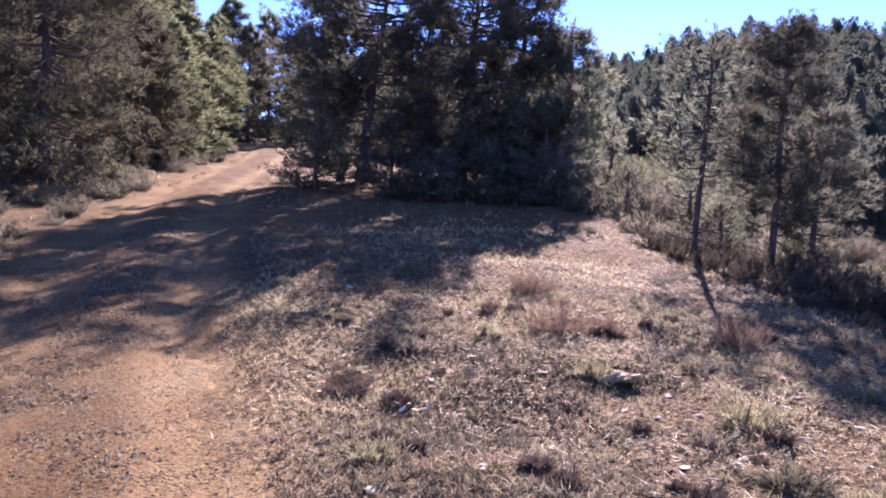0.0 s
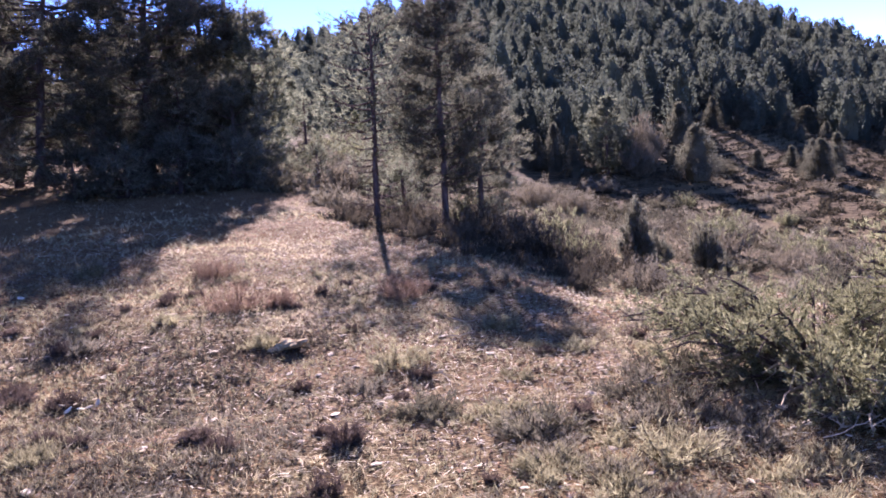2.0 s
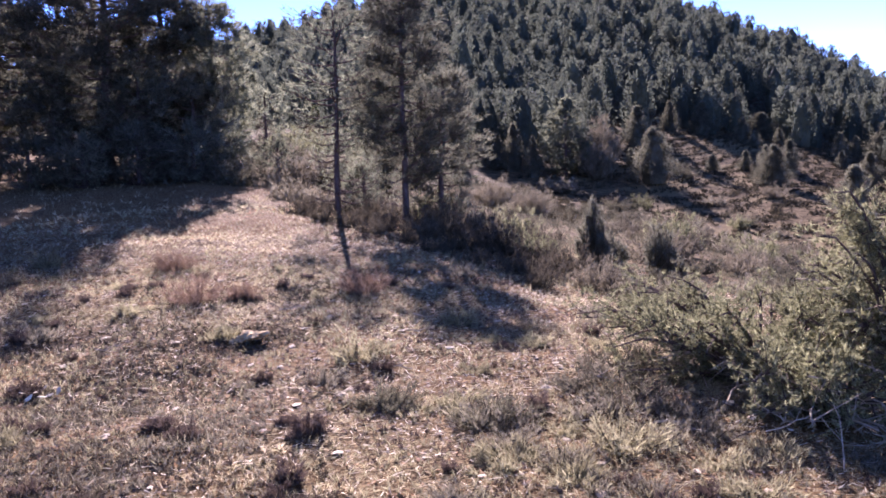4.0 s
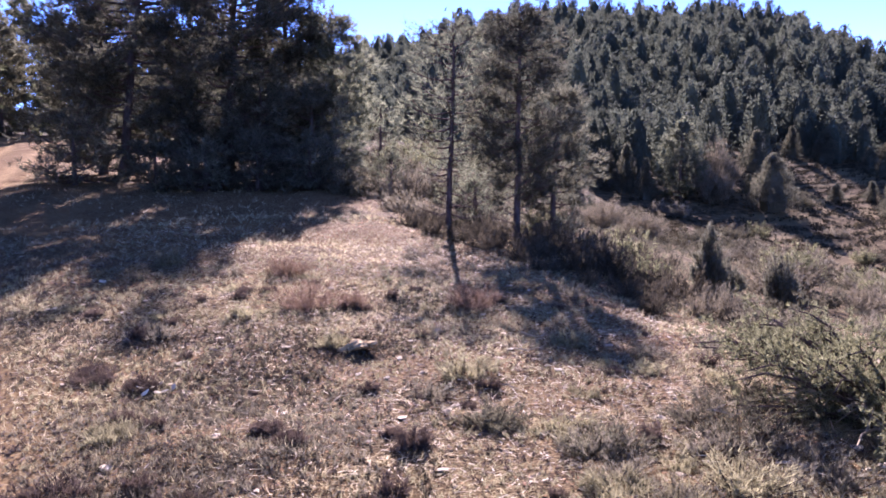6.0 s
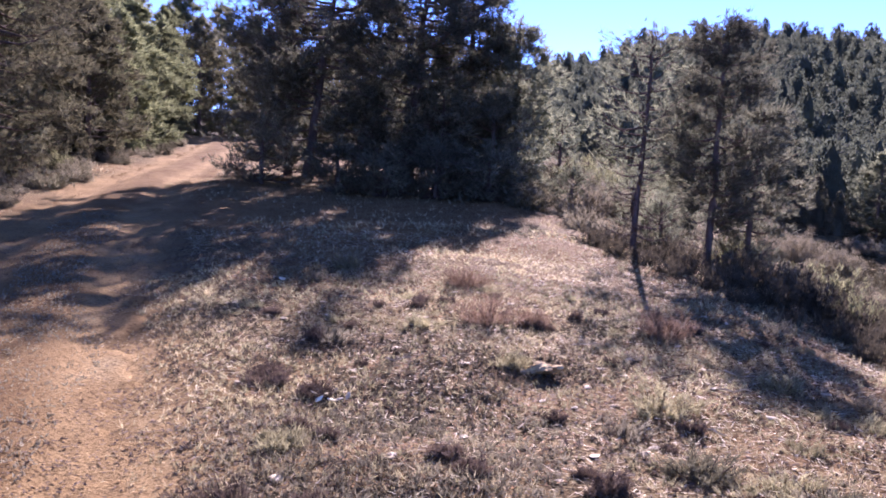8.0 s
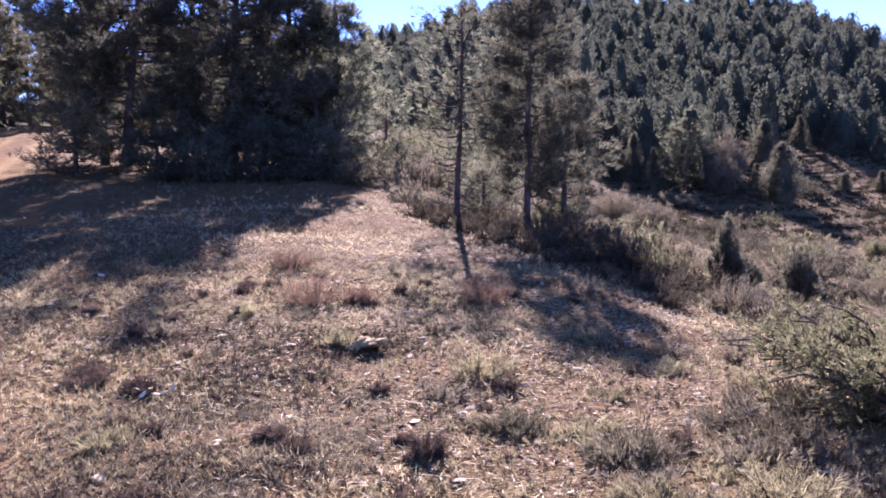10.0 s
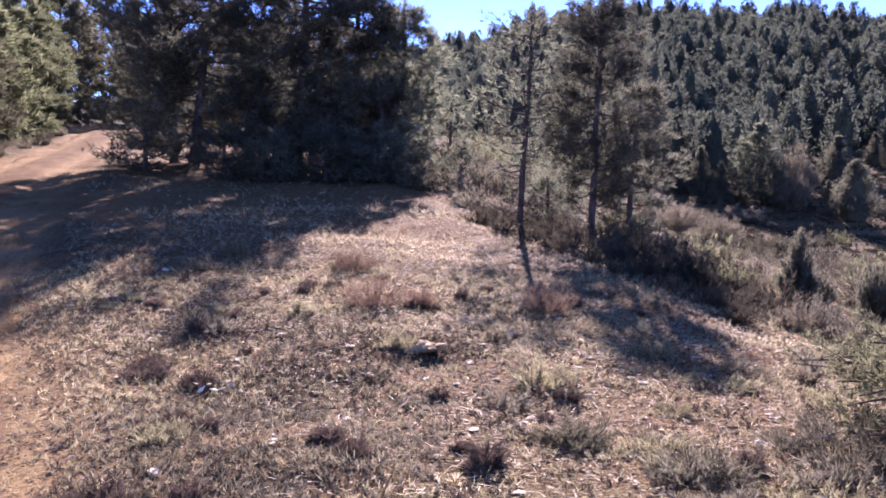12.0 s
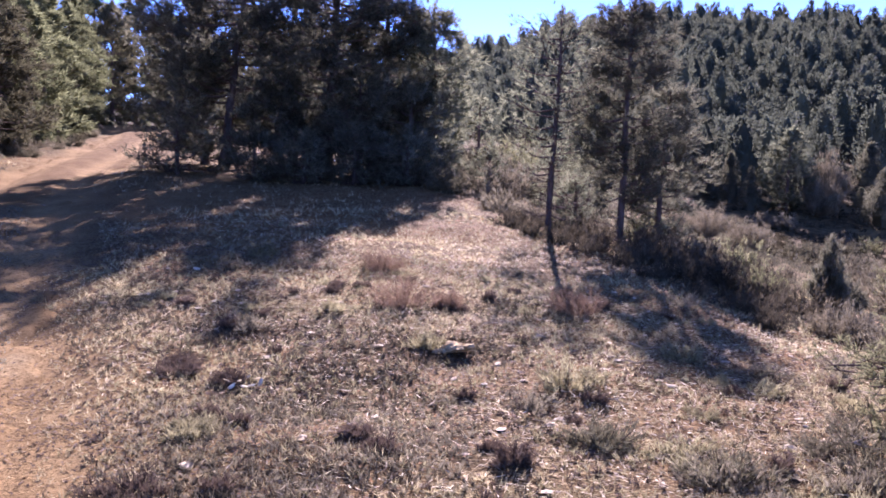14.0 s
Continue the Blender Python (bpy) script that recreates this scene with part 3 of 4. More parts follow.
# the open slope and the gully
copy_pine(2, 15.8, 45.8, 4.2, "light-green pine standing alone at the foot of the hill", "trees on the open slope", 1.25)
for x, y, h, w in ((19.6, 43.2, 2.9, 2.3), (23.3, 53.9, 2.6, 2.0), (28.0, 59.2, 2.1, 1.2), (38.9, 71.5, 2.7, 1.6), (30.1, 58.6, 2.4, 1.7), (26.4, 43.4, 2.2, 1.8), (25.8, 35.8, 2.3, 2.0), (20.4, 27.5, 1.8, 1.4), (35.6, 60.4, 1.8, 2.2), (42.2, 63.9, 2.0, 2.1), (43.8, 61.8, 2.2, 2.1), (42.9, 56.5, 2.8, 2.6), (40.1, 49.8, 3.3, 2.4), (33.5, 66.0, 2.6, 1.8), (37.0, 67.5, 2.4, 1.9), (34.0, 46.0, 2.0, 1.5), (33.0, 41.0, 2.6, 2.1), (28.5, 33.5, 2.4, 1.9), (45.0, 53.0, 3.0, 2.4), (36.5, 44.5, 2.8, 2.2), (26.0, 63.0, 2.4, 1.6)):
    copy_pine(int(rng.integers(4, 8)), x, y, h, "rounded grey-green juniper standing on the open slope", "trees on the open slope", 8.0 * w / (h * 3.9), "juniper")
done = 0
while done < 34:
    th, r = rng.uniform(21, 40), rng.uniform(50, 82)
    x, y = r * math.sin(math.radians(th)), r * math.cos(math.radians(th))
    if r < 60 and rng.random() < 0.6:
        continue
    copy_pine(int(rng.integers(4, 8)), x, y, rng.uniform(0.9, 2.0), "small rounded juniper scattered on the open slope", "trees on the open slope", rng.uniform(1.2, 1.7), "juniper")
    done += 1


def distant_woods():
    """The wood that covers the hill."""
    rng = np.random.default_rng(77)
    woods = Parts()
    models = []
    for k in range(8):
        p = soft_crown(Parts(), 700 + k, 1000, 4.2, 1.25 + 0.12 * (k % 3), (0.5, 0.4, 0.58, 0.34)[k % 4], 0.25, 0.085)
        models.append((np.concatenate(p.v), np.concatenate(p.f)))
    spots, cells = [], {}
    tries = 0
    while len(spots) < 1250 and tries < 60000:
        tries += 1
        th, r = rng.uniform(-14, 47), math.sqrt(rng.uniform(52 ** 2, 142 ** 2))
        x, y = r * math.sin(math.radians(th)), r * math.cos(math.radians(th))
        bare_slope = smooth(20, 23, th) * (1 - smooth(63, 80, r + 5 * math.sin(th))) * 0.97
        hollow = (1 - smooth(7, 12, th)) * (1 - smooth(62, 72, r)) * 0.95
        gap = 1.55 + 0.5 * float(smooth(24, 34, th))
        near = [q for i in (-1, 0, 1) for j in (-1, 0, 1) for q in cells.get((int(x // 2.2) + i, int(y // 2.2) + j), ())]
        if rng.random() < max(bare_slope, hollow) or any(math.hypot(x - a, y - b) < gap for a, b in near):
            continue
        spots.append((x, y))
        cells.setdefault((int(x // 2.2), int(y // 2.2)), []).append((x, y))
    zs = land(np.array([p[0] for p in spots]), np.array([p[1] for p in spots]))
    for (x, y), z in zip(spots, zs):
        v, f = models[rng.integers(8)]
        a, s, tall = rng.uniform(0, 6.28), rng.uniform(0.7, 1.15), rng.uniform(0.75, 1.2)
        ca, sa = math.cos(a), math.sin(a)
        woods.add(np.stack([(v[:, 0] * ca - v[:, 1] * sa) * s + x, (v[:, 0] * sa + v[:, 1] * ca) * s + y, v[:, 2] * s * tall + z - 0.15], 1), f)
    ob = new("distant_woods", woods.mesh("distant_woods", WOODS))
    return tagged(ob, "dense pine wood covering the far hill", "woods", kind="stuff")


distant_woods()


# ---- shrubs ----
# four grown models of scrub that recur over the rough ground
SCRUB_MESH = []
for k, (mw, mf, h, w, up) in enumerate(((DARKHERB, SCRUB, 0.55, 1.0, 0.8), (GREYTWIG, GREYTWIG, 0.8, 1.1, 0.9), (DARKHERB, GREYSCRUB, 0.5, 0.9, 0.9), (BARK, JUNIPER, 0.9, 0.9, 1.1), (DARKSCRUB, DARKSCRUB, 0.6, 0.9, 0.9))):
    w, c = bush_meshes(300 + k, h, w, 26, 0.005, 0.11, 0.014, 6, 1.4, up)
    SCRUB_MESH.append((w.mesh("woody_base", mw, True), c.mesh("foliage", mf)))
SCRUB_LABEL = ("grey-green low scrub on the rough slope", "bare reddish-brown shrub on the rough slope", "grey dry scrub on the rough slope", "small dark juniper on the rough slope", "leafless scrub at the foot of two pines, coloured darker for shade")


def copy_scrub(k, x, y, size, wide=1.0):
    ob = new("scrub_bush")
    ob.matrix_basis = Matrix.LocRotScale((x, y, ground_z(x, y) - 0.03), Euler((0, 0, rng.uniform(0, 6.28))), (size * wide, size * wide, size))
    part("woody_base", SCRUB_MESH[k][0], ob)
    part("foliage", SCRUB_MESH[k][1], ob)
    return tagged(ob, SCRUB_LABEL[k], "shrub", "scrub on the rough slope")


done = 0
while done < 190:
    th, r = rng.uniform(-5, 44), rng.uniform(13, 52) if done > 50 else rng.uniform(12, 26)
    x, y = r * math.sin(math.radians(th)), r * math.cos(math.radians(th))
    if r < 16 and th < 8 or math.hypot(x - 4.7, y - 10.6) < 1.9 or r < 13 and th > 14 or rough_noise(x, y, 6, 40) < -0.18:
        continue
    copy_scrub(int(rng.choice(4, p=(0.36, 0.11, 0.45, 0.08))), x, y, rng.uniform(0.4, 0.9) * (1 + r / 60), 1.2)
    done += 1
done = 0
while done < 150:
    th, r = rng.uniform(-42, -13), rng.uniform(11, 40)
    x, y = r * math.sin(math.radians(th)), r * math.cos(math.radians(th))
    if from_road(x, y)[0] > -1.35 or done > 45 and from_road(x, y)[0] < -5:
        continue
    copy_scrub(int(rng.choice(4, p=(0.4, 0.12, 0.43, 0.05))), x, y, rng.uniform(0.3, 0.75), 1.2)
    done += 1
# scrub under the two slender pines; many bushes coloured dark for the shade there
for k, x, y, size in ((0, 1.5, 14.0, 0.8), (3, 2.6, 13.8, 0.8), (2, 1.0, 14.4, 0.7), (0, 3.2, 12.8, 0.9), (3, 3.5, 12.2, 0.75), (2, 3.1, 11.4, 0.7), (3, 3.3, 10.6, 0.6), (2, 0.5, 15.0, 0.8), (4, 0.5, 13.3, 0.5), (4, 0.85, 12.7, 0.5), (4, 1.15, 12.2, 0.45), (4, 1.45, 11.6, 0.45), (4, 1.75, 11.0, 0.4), (4, 2.05, 10.4, 0.45), (4, 2.35, 9.8, 0.4), (4, 1.7, 12.2, 0.6), (4, 2.1, 11.5, 0.6), (4, 2.45, 10.8, 0.6), (4, 2.65, 9.3, 0.45), (4, 2.8, 8.7, 0.4), (4, 2.5, 12.3, 0.9), (4, 2.75, 11.6, 0.9), (4, 2.95, 10.9, 0.8), (4, 3.1, 10.1, 0.7), (4, 3.0, 9.4, 0.55), (4, 2.2, 12.7, 0.8), (4, 1.6, 13.2, 0.7), (4, 0.8, 13.6, 0.6), (4, 1.35, 12.9, 0.5), (4, 3.4, 11.3, 0.9), (4, 3.7, 10.4, 0.8), (4, 3.3, 12.4, 1.0), (2, 3.9, 9.6, 0.7), (2, 4.3, 8.6, 0.7), (2, 3.6, 8.2, 0.6), (0, 4.6, 9.6, 0.7), (1, 3.6, 9.2, 0.55), (1, 4.0, 9.0, 0.5), (1, 9.4, 16.5, 0.9), (1, 10.4, 17.5, 0.9)):
    copy_scrub(k, x, y, size)

for x, y, h, w, seed in ((18.1, 46.9, 2.9, 2.0, 331), (17.0, 44.6, 1.9, 1.8, 332), (19.2, 48.6, 2.2, 1.6, 333)):
    shrub("bare_tree", x, y, "bare grey-pink leafless tree on the lower slope", "tree", GREYTWIG, GREYTWIG, "bare trees on the slope", ("woody_base", "twiggy_top"), seed=seed, h=h, w=w, stems=46, twig=0.016, clump=0.35, leaf=0.022, count=6, upright=1.4, leafy=0.6)
for x, y, h, w, seed in ((6.2, 24.3, 0.95, 1.6, 341), (5.0, 23.2, 0.6, 1.0, 342), (7.6, 25.0, 0.7, 1.2, 343)):
    shrub("bare_bush", x, y, "rounded brownish-grey leafless bush in the hollow", "shrub", GREYTWIG, GREYTWIG, "bare bushes in the hollow", ("woody_base", "twiggy_top"), seed=seed, h=h, w=w, stems=60, twig=0.006, clump=0.16, leaf=0.008, count=7, upright=0.7, leafy=1.0)

for k, (x, y, h, w) in enumerate(((-0.59, 7.8, 0.34, 0.58), (0.87, 7.85, 0.30, 0.45), (-0.22, 7.9, 0.2, 0.22), (-0.9, 9.3, 0.26, 0.45))):
    shrub("dead_shrub", x, y, "low reddish-brown dead shrub with fine upright twigs", "shrub", REDTWIG, REDTWIG, "dead shrubs on the knoll", ("woody_base", "twiggy_top"), seed=200 + k, h=h, w=w, stems=38, twig=0.0025, clump=0.09, leaf=0.004, count=5, upright=0.9)
for k, (x, y, h, w, mat) in enumerate(((0.57, 5.85, 0.22, 0.42, GREYGRASS), (0.18, 4.45, 0.16, 0.17, DARKHERB), (-0.45, 4.55, 0.10, 0.16, DARKHERB), (-0.6, 4.75, 0.10, 0.14, DARKHERB), (1.5, 6.7, 0.2, 0.25, GREYGRASS), (1.2, 4.5, 0.2, 0.5, SCRUB), (0.66, 4.9, 0.16, 0.35, SCRUB), (-0.3, 6.6, 0.14, 0.35, GREYGRASS), (-1.5, 4.0, 0.13, 0.4, DARKHERB), (-1.9, 5.9, 0.13, 0.3, DARKHERB), (-1.45, 4.8, 0.1, 0.3, GREYGRASS), (-1.5, 5.68, 0.12, 0.22, DARKHERB), (-1.95, 6.1, 0.1, 0.2, DARKHERB), (2.0, 4.6, 0.24, 0.6, SCRUB), (2.3, 5.3, 0.22, 0.6, SCRUB), (0.1, 3.6, 0.1, 0.3, DARKHERB), (-0.9, 3.7, 0.1, 0.35, DARKHERB), (1.7, 3.9, 0.2, 0.5, GREYGRASS), (-2.25, 9.85, 0.25, 0.3, GREYGRASS))):
    shrub("herb_clump", x, y, {"dark_low_herbs": "small dark purplish-brown herb tuft", "grey_green_scrub": "low grey-green herb clump"}.get(mat.name, "low grey-brown dry herb clump"), "shrub", DARKHERB, mat, "herb clumps on the knoll", ("woody_base", "foliage"), seed=230 + k, h=h, w=w, stems=34, twig=0.0025, clump=0.05, leaf=0.005, count=7, upright=0.7, leafy=1.3)

# small clumps that recur over the knoll
CLUMP_MESH = []
for k, (mat, h, w) in enumerate(((DARKHERB, 0.09, 0.13), (DARKHERB, 0.12, 0.16), (GREYGRASS, 0.14, 0.32), (GREYSCRUB, 0.17, 0.36))):
    a, b = bush_meshes(280 + k, h, w, 20, 0.0025, 0.045, 0.005, 6, 1.2, 0.8)
    CLUMP_MESH.append((a.mesh("woody_base", DARKHERB, True), b.mesh("foliage", mat)))
CLUMP_LABEL = ("small dark purplish-brown herb tuft",) * 2 + ("low grey-brown dry herb clump",) * 2
crng = np.random.default_rng(91)
done = 0
while done < 80:
    th, r = crng.uniform(-20, 36), math.sqrt(crng.uniform(2.8 ** 2, 9.5 ** 2))
    x, y = r * math.sin(math.radians(th)), r * math.cos(math.radians(th))
    if from_road(x, y)[0] < 1.5 or math.hypot(x + 0.13, y - 6.4) < 0.35:
        continue
    k = int(crng.choice(4, p=(0.3, 0.22, 0.24, 0.24) if x > 0.8 else (0.4, 0.35, 0.15, 0.1)))
    ob = new("herb_clump")
    size = crng.uniform(0.6, 1.15)
    ob.matrix_basis = Matrix.LocRotScale((x, y, ground_z(x, y) - 0.01), Euler((0, 0, crng.uniform(0, 6.28))), (size, size, size))
    part("woody_base", CLUMP_MESH[k][0], ob)
    part("foliage", CLUMP_MESH[k][1], ob)
    tagged(ob, CLUMP_LABEL[k], "shrub", "herb clumps on the knoll")
    done += 1

done = 0
while done < 46:
    th, r = crng.uniform(12, 40), math.sqrt(crng.uniform(3.2 ** 2, 6.5 ** 2))
    x, y = r * math.sin(math.radians(th)), r * math.cos(math.radians(th))
    k = int(crng.choice((2, 3)))
    ob = new("herb_clump")
    size = crng.uniform(0.7, 1.25)
    ob.matrix_basis = Matrix.LocRotScale((x, y, ground_z(x, y) - 0.01), Euler((0, 0, crng.uniform(0, 6.28))), (size, size, size * 0.9))
    part("woody_base", CLUMP_MESH[k][0], ob)
    part("foliage", CLUMP_MESH[k][1], ob)
    tagged(ob, CLUMP_LABEL[k], "shrub", "herb clumps on the knoll")
    done += 1

# upright junipers down the bank
JUN = "dark upright juniper bush on the falling bank"
for k, (x, y, h, w) in enumerate(((4.23, 11.0, 1.05, 0.36), (5.15, 10.95, 0.92, 0.34), (4.8, 11.9, 0.5, 0.45), (5.75, 12.0, 0.5, 0.4))):
    shrub("juniper_bush", x, y, JUN, "juniper", BARK, SLOPE_TREE, "junipers on the bank", seed=251 + k, h=h, w=w, stems=70, clump=0.075, leaf=0.009, count=8, upright=1.3, leafy=2.0)


def sprawling_juniper(x, y, seed, h, w, limbs, label, dry_share=0.3):
    """Arching limbs from one root, sprays on their outer part, bleached dead limbs below."""
    rng = np.random.default_rng(seed)
    live, dry, spray = Parts(), Parts(), Parts()
    at, ways = [], []
    for k in range(limbs):
        ang = rng.uniform(0, 2 * math.pi)
        rise, reach = h * rng.uniform(0.35, 1.05), w * 0.5 * rng.uniform(0.45, 1.1)
        out = np.array([math.cos(ang), math.sin(ang), 0])
        s = np.linspace(0, 1, 7)
        path = out * (s * reach)[:, None] + np.array([0, 0, 1.0]) * (rise * np.sin(s * 1.75))[:, None] + np.cumsum(rng.normal(0, 0.018, (7, 3)), 0) * s[:, None]
        dead = rng.random() < dry_share
        if dead:
            path[:, 2] *= 0.6
        tube(dry if dead else live, path, np.interp(s, [0, 1], [0.016, 0.004]), 4)
        for j in range(5):
            q = rng.uniform(0.35, 0.95)
            p = np.array([np.interp(q, s, path[:, i]) for i in range(3)])
            d = out * rng.uniform(0.1, 0.8) + rng.normal(0, 0.5, 3) + np.array([0, 0, 0.35])
            d /= np.linalg.norm(d)
            u = np.linspace(0, 1, 4)[:, None]
            twig = p + d * u * rng.uniform(0.12, 0.3) + rng.normal(0, 0.02, 3) * u ** 2
            tube(dry if dead else live, twig, [0.005, 0.004, 0.003, 0.002], 3)
            if not dead:
                m = 16
                q2 = rng.uniform(0.1, 1, m)
                at.append(np.stack([np.interp(q2, u[:, 0], twig[:, i]) for i in range(3)], 1) + rng.normal(0, 0.03, (m, 3)))
                ways.append(np.tile(d, (m, 1)) + rng.normal(0, 0.35, (m, 3)) + [0, 0, 0.25])
    blades(spray, rng, np.concatenate(at), np.concatenate(ways), 0.042, 0.0065, 9, 0.6)
    ob = new("juniper_bush")
    ob.location = (x, y, ground_z(x, y) - 0.03)
    part("trunk", live.mesh("trunk", BARK, True), ob)
    part("dead_limb", dry.mesh("dead_limb", DEADWOOD, True), ob, "bleached grey dead limbs")
    part("foliage", spray.mesh("foliage", JUNIPER), ob)
    return tagged(ob, label, "juniper", "junipers on the bank")


sprawling_juniper(3.25, 5.2, 401, 0.66, 2.3, 120, "sprawling grey-green juniper at the edge of the bank")
sprawling_juniper(3.15, 4.45, 402, 0.40, 1.2, 40, "low juniper with many dead limbs in front of a larger one", 0.6)
sprawling_juniper(3.85, 4.45, 403, 1.5, 1.35, 110, "taller juniper with bare grey limbs on the bank")


# ---- stones and dead wood ----
def scatter(rng, n, r0, r1, t0=-34, t1=46):
    r, th = np.sqrt(rng.uniform(r0 * r0, r1 * r1, n)), np.radians(rng.uniform(t0, t1, n))
    return r * np.sin(th), r * np.cos(th)


def stone_mesh(seed, size, mat, flat=0.6, level=2, bumpy=1.0):
    bm = bmesh.new()
    bmesh.ops.create_icosphere(bm, subdivisions=level, radius=1.0)
    off = Vector((seed * 3.1, seed * 1.7, seed * 0.9))
    for v in bm.verts:
        n = noise.noise(v.co * 1.1 + off) * 0.4 + noise.noise(v.co * 2.7 + off) * 0.2 + noise.noise(v.co * 6.5 + off) * 0.1
        v.co *= 1 + n * bumpy
        v.co.x *= size[0]
        v.co.y *= size[1]
        v.co.z *= size[2] * (flat if v.co.z < 0 else 1)
    me = bpy.data.meshes.new("stone")
    bm.to_mesh(me)
    bm.free()
    me.materials.append(mat)
    return me


rock = new("rock", stone_mesh(8, (0.13, 0.10, 0.042), ROCK, level=4, bumpy=1.5))
rock.matrix_basis = pose(-0.13, 6.48, ground_z(-0.13, 6.48) + 0.035, 14, 3, 200)
tagged(rock, "pale tan limestone rock half sunk in the dry grass", "rock")

PEBBLES = [stone_mesh(20 + k, (0.032, 0.024, 0.008), PEBBLE, level=1, bumpy=1.3) for k in range(5)]
prng = np.random.default_rng(9)
for k in range(190):
    while True:
        x, y = (float(a[0]) for a in scatter(prng, 1, 2.6, 9.5, -24, 34))
        if from_road(x, y)[0] > 1.1:
            break
    ob = new("pebble", PEBBLES[k % 5])
    size = prng.uniform(0.5, 1.4)
    ob.matrix_basis = Matrix.LocRotScale((x, y, ground_z(x, y) + 0.006), Euler((prng.normal(0, 0.1), prng.normal(0, 0.1), prng.uniform(0, 6.28))), (size, size, size))
    tagged(ob, "small whitish pebble lying in the dry grass", "pebble", "pebbles on the knoll")


def stick(x, y, length, thick, turn, label, seed, lift=0.03, tilt=6):
    rng = np.random.default_rng(seed)
    p = Parts()
    s = np.linspace(0, 1, 7)
    path = np.stack([(s - 0.5) * length, np.cumsum(rng.normal(0, 0.004 + 0.035 * length, 7)), np.cumsum(rng.normal(0, 0.003 + 0.025 * length, 7))], 1)
    tube(p, path, np.interp(s, [0, 1], [thick, thick * 0.5]), 5)
    fork = path[3] + np.stack([s * 0.22 * length, s * 0.18 * length, s * 0.1 * length], 1)
    tube(p, fork, np.interp(s, [0, 1], [thick * 0.6, thick * 0.3]), 4)
    ob = new("dead_branch", p.mesh("dead_branch", DEADWOOD, True))
    ob.matrix_basis = pose(x, y, ground_z(x, y) + lift, 0, tilt, turn)
    return tagged(ob, label, "branch", "dead branches on the knoll")


STICK = "bleached dead twig lying in the dry grass"
for k, (x, y, length, thick, turn) in enumerate(((1.32, 6.9, 0.35, 0.006, 8), (0.85, 5.6, 0.16, 0.007, -30), (1.3, 5.0, 0.3, 0.006, 25), (1.95, 4.9, 0.3, 0.008, -20), (1.6, 5.4, 0.22, 0.006, 60), (2.2, 4.2, 0.4, 0.008, 15), (1.1, 6.3, 0.2, 0.006, -10), (-0.2, 5.4, 0.18, 0.005, 40), (-1.1, 6.4, 0.2, 0.005, 5), (0.2, 7.2, 0.22, 0.005, 12), (2.6, 4.8, 0.45, 0.009, 35))):
    stick(x, y, length, thick, turn, STICK, 500 + k)

# bare grey limbs fallen against the junipers
LIMB = "bleached grey dead limb leaning in a juniper"
lrng = np.random.default_rng(17)
for k in range(22):
    x, y = 3.0 + lrng.uniform(-0.35, 0.55), 4.0 + lrng.uniform(-0.25, 0.5)
    stick(x, y, lrng.uniform(0.3, 0.75), lrng.uniform(0.003, 0.007), lrng.uniform(0, 180), LIMB, 540 + k, lrng.uniform(0.05, 0.3), lrng.uniform(-35, 35))

# bleached bits of bark or bone beside a dark tuft
for k, (dx, dy, turn) in enumerate(((-0.07, 0.04, 10), (0.0, 0.05, 80), (0.05, -0.04, -35), (0.09, -0.02, 20), (-0.02, -0.06, 50), (0.03, 0.1, -15), (0.13, 0.05, 65))):
    ob = new("bleached_chip", stone_mesh(60 + k, (0.026 + 0.006 * (k % 3), 0.012, 0.006), CHIPS, level=2))
    x, y = -1.43 + dx, 5.6 + dy
    ob.matrix_basis = pose(x, y, ground_z(x, y) + 0.03, -25 + 12 * k, 20 - 11 * k, turn)
    tagged(ob, "bleached whitish chip of dead wood beside a dark tuft", "wood chip", "bleached chips")


# ---- ground cover ----


def grass(name, label, mat, seed, n, r0, r1, size, width, count, up, off_road, patch, t0=-34, t1=46, cut=-0.05, terraced=False, flat=False, between=0.0):
    rng = np.random.default_rng(seed)
    x, y = scatter(rng, n, r0, r1, t0, t1)
    c = from_road(x, y)
    keep = ((c > off_road + np.abs(rng.normal(0, 0.35, n)) - 0.45) | (c < -1.0 - np.abs(rng.normal(0, 0.25, n)))) & (rough_noise(x, y, patch, seed) + rng.normal(0, 0.16, n) > cut)
    if between:
        keep &= np.abs(c - 0.08) < between * (0.5 + rough_noise(x, y, 0.8, 33) + 0.5)
    if terraced:
        level = (height(x, y) + rough_noise(x, y, 3, 31) * 0.25 + rough_noise(x, y, 0.9, 32) * 0.22) / 0.2
        keep &= (level - np.floor(level) < 0.42) | (rng.random(n) < 0.05)
    x, y = x[keep], y[keep]
    tufts = Parts()
    c = c[keep]
    on_track = height(x, y) + 0.016 - 0.055 * np.exp(-((np.abs(c) - 0.6) / 0.25) ** 2)
    at = np.stack([x, y, np.where(np.abs(c) < 0.7, on_track, land(x, y) + 0.005)], 1)
    way = np.stack([rng.normal(0, 0.35, len(x)), rng.normal(0, 0.35, len(x)), np.full(len(x), up)], 1)
    blades(tufts, rng, at, way, rng.uniform(0.6, 1.3, len(x)) * size, width, count, 0.5, flat)
    ob = new(name, tufts.mesh(name, mat))
    return tagged(ob, label, "grass", kind="stuff")


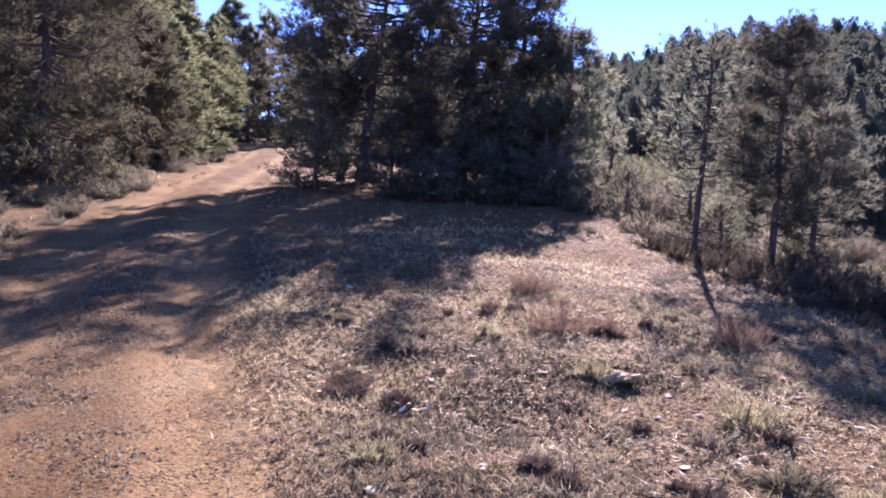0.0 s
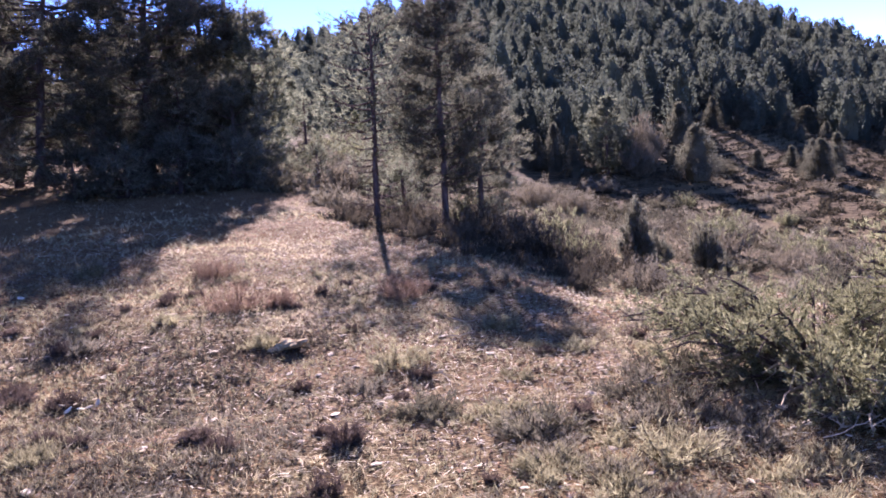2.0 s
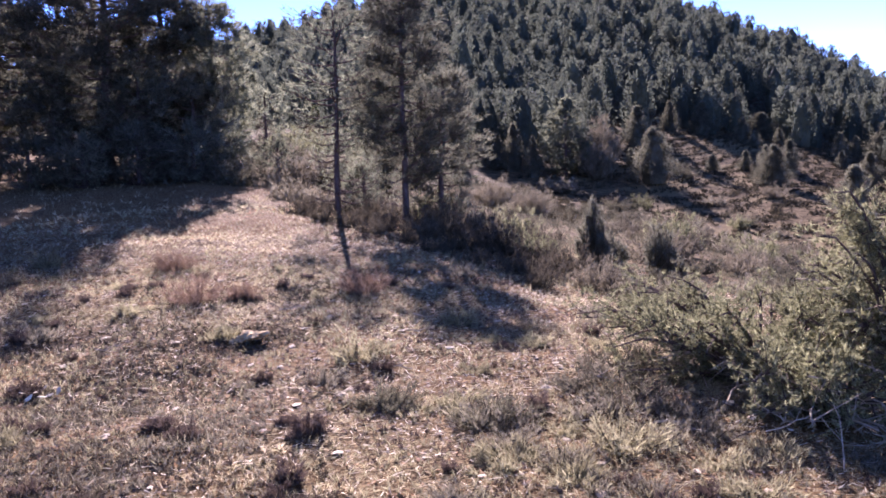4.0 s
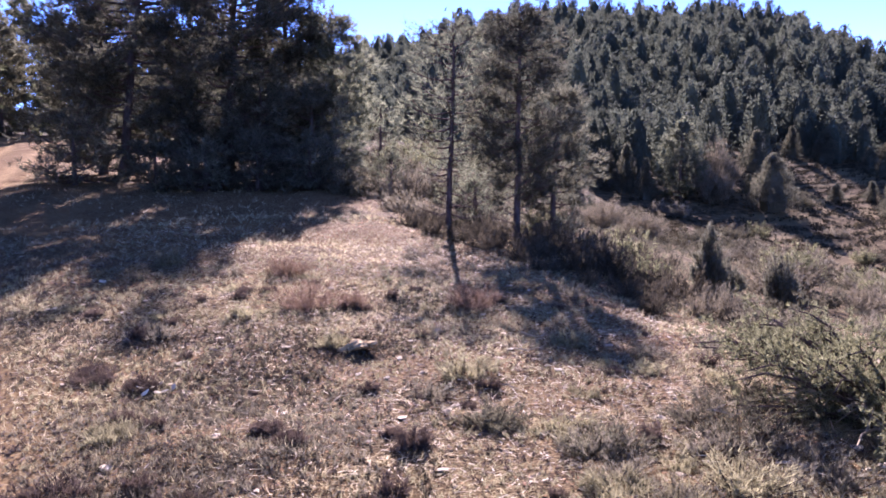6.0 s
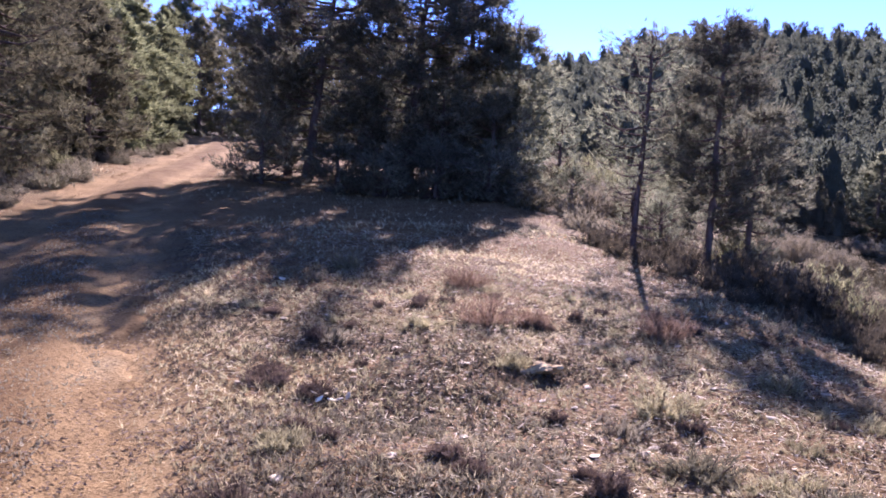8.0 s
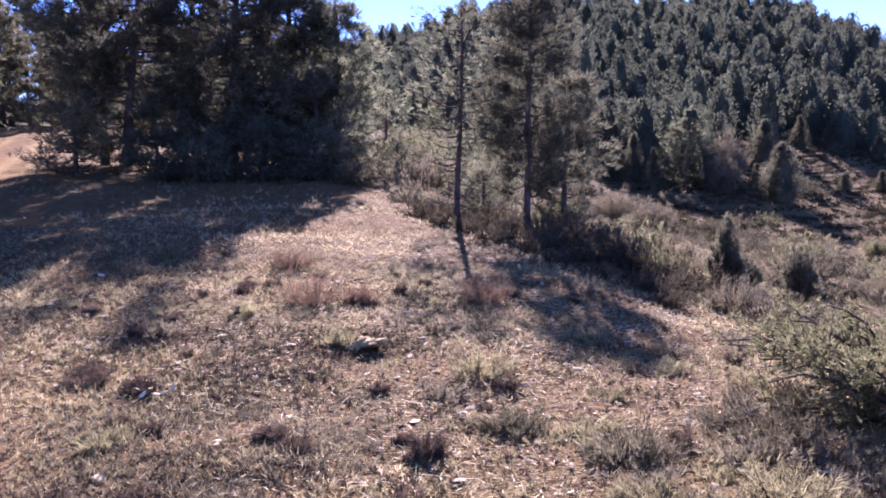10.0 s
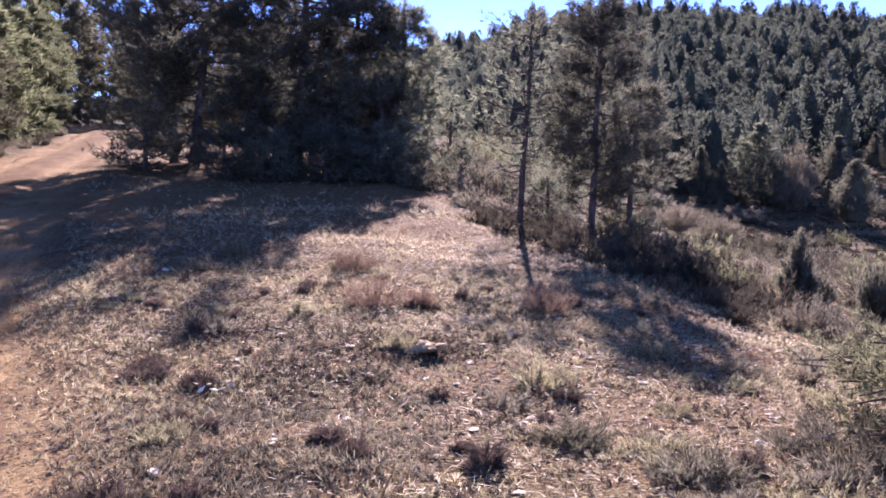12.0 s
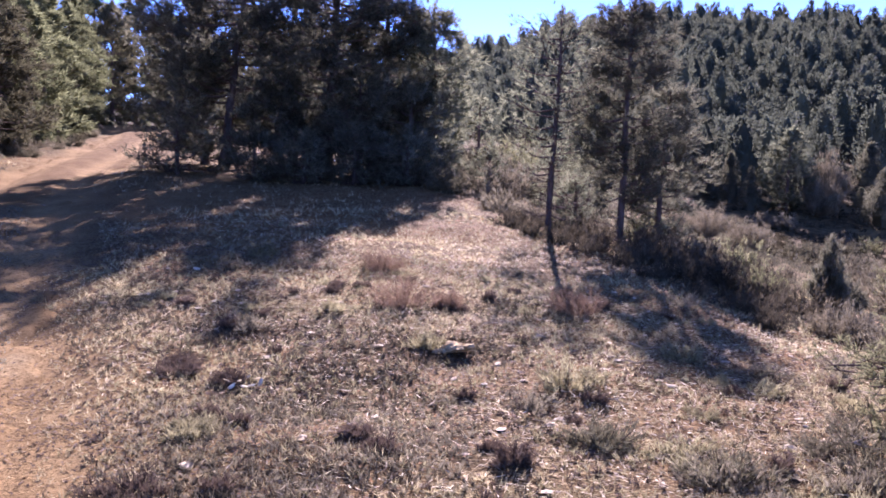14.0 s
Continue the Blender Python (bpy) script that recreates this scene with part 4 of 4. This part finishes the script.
grass("dry_grass", "tufts of straw-coloured dry grass on the knoll", STRAW, 61, 18000, 2.2, 9.5, 0.048, 0.0032, 7, 0.55, 1.2, 0.8)
grass("dry_grass", "tufts of straw-coloured dry grass further off", STRAW, 62, 2600, 13.0, 26, 0.08, 0.008, 7, 0.7, 1.5, 1.6, -34, 9)
grass("grey_herbs", "grey-brown dry herbs between the grass", GREYGRASS, 63, 18000, 2.2, 10, 0.046, 0.004, 8, 0.6, 1.25, 0.5)
grass("dark_herbs", "small dark herb tufts between the grass", DARKHERB, 65, 8500, 2.2, 9, 0.04, 0.006, 8, 0.5, 1.3, 0.45, cut=0.05)
grass("verge_grass", "sparse dry tufts on the crown of the track", GREYSCRUB, 67, 40000, 2.2, 15, 0.026, 0.006, 6, 0.6, -9, 0.5, -50, -8, -0.3, between=0.4)
grass("dry_grass", "thin dry grass round the foot of the knoll", STRAW, 74, 9000, 0.3, 11, 0.06, 0.005, 5, 0.55, 1.2, 0.9, 40, 330)
grass("straw_litter", "flattened straw and needle litter on the soil", STRAW, 64, 42000, 2.2, 10, 0.05, 0.006, 2, 0.05, 1.05, 1.2, flat=True)
grass("dark_litter", "dark fallen needles and leaf bits on the soil", DARKHERB, 68, 44000, 2.2, 11, 0.045, 0.011, 2, 0.08, 1.0, 0.7, flat=True)
grass("grey_herbs", "grey-brown herb tufts close to the edge of the track", GREYSCRUB, 71, 5200, 2.4, 5.6, 0.04, 0.0045, 8, 0.6, 1.5, 0.4, -26, 0, -0.02)
grass("rusty_litter", "rust-brown fallen leaves and bark bits on the soil", RUSTY, 72, 16000, 2.2, 9.5, 0.035, 0.013, 2, 0.08, 1.0, 0.8, -20, 46, -0.02, flat=True)
grass("track_litter", "dark crumbs and straw bits on the track", DARKHERB, 73, 36000, 2.4, 13, 0.03, 0.013, 2, 0.1, -9, 0.4, -50, -8, -0.1, flat=True)
grass("track_litter", "straw and needle bits along the crown of the track", STRAW, 75, 30000, 2.4, 13, 0.035, 0.006, 2, 0.1, -9, 0.4, -50, -8, -0.1, flat=True, between=0.36)
grass("slope_scrub", "low dry scrub in patches over the far slope", SLOPE_TUFT, 66, 120000, 26, 84, 0.15, 0.05, 5, 0.6, 3.0, 6.0, 16, 47, -0.3, True)
grass("dry_grass", "tufts of straw-coloured dry grass on the back of the knoll", STRAW, 81, 3500, 8.5, 14, 0.06, 0.0055, 7, 0.5, 1.25, 0.9, -22, 20)
grass("grey_herbs", "grey-brown dry herbs on the back of the knoll", GREYGRASS, 82, 3000, 8.5, 14, 0.05, 0.007, 7, 0.6, 1.3, 0.6, -22, 22)
grass("straw_litter", "long flattened bleached straw lying over the knoll", CHIPS, 83, 26000, 2.4, 13, 0.09, 0.006, 2, 0.05, 1.15, 0.9, -22, 40, -0.02, flat=True)
grass("rusty_litter", "rust-brown soil crumbs and bark on the back of the knoll", RUSTY, 84, 9000, 8, 14, 0.06, 0.02, 2, 0.08, 1.1, 0.8, -20, 30, 0.0, flat=True)
grass("dry_tussocks", "grey-brown dry tussocks over the bank and the hollow", SCRUB, 85, 15000, 9.5, 34, 0.13, 0.012, 7, 0.6, 3.0, 2.0, 11, 46, -0.1)
grass("dark_herbs", "dark brown-olive herbs thick beside the track", DARKSCRUB, 86, 9500, 2.3, 8.5, 0.045, 0.006, 8, 0.6, 1.35, 0.6, -34, 4, -0.02)
grass("wood_chips", "pale bits of dead wood and stalk scattered on the soil", CHIPS, 69, 6500, 2.4, 9, 0.045, 0.014, 1, 0.02, 1.2, 0.9, -10, 40, 0.04, flat=True)
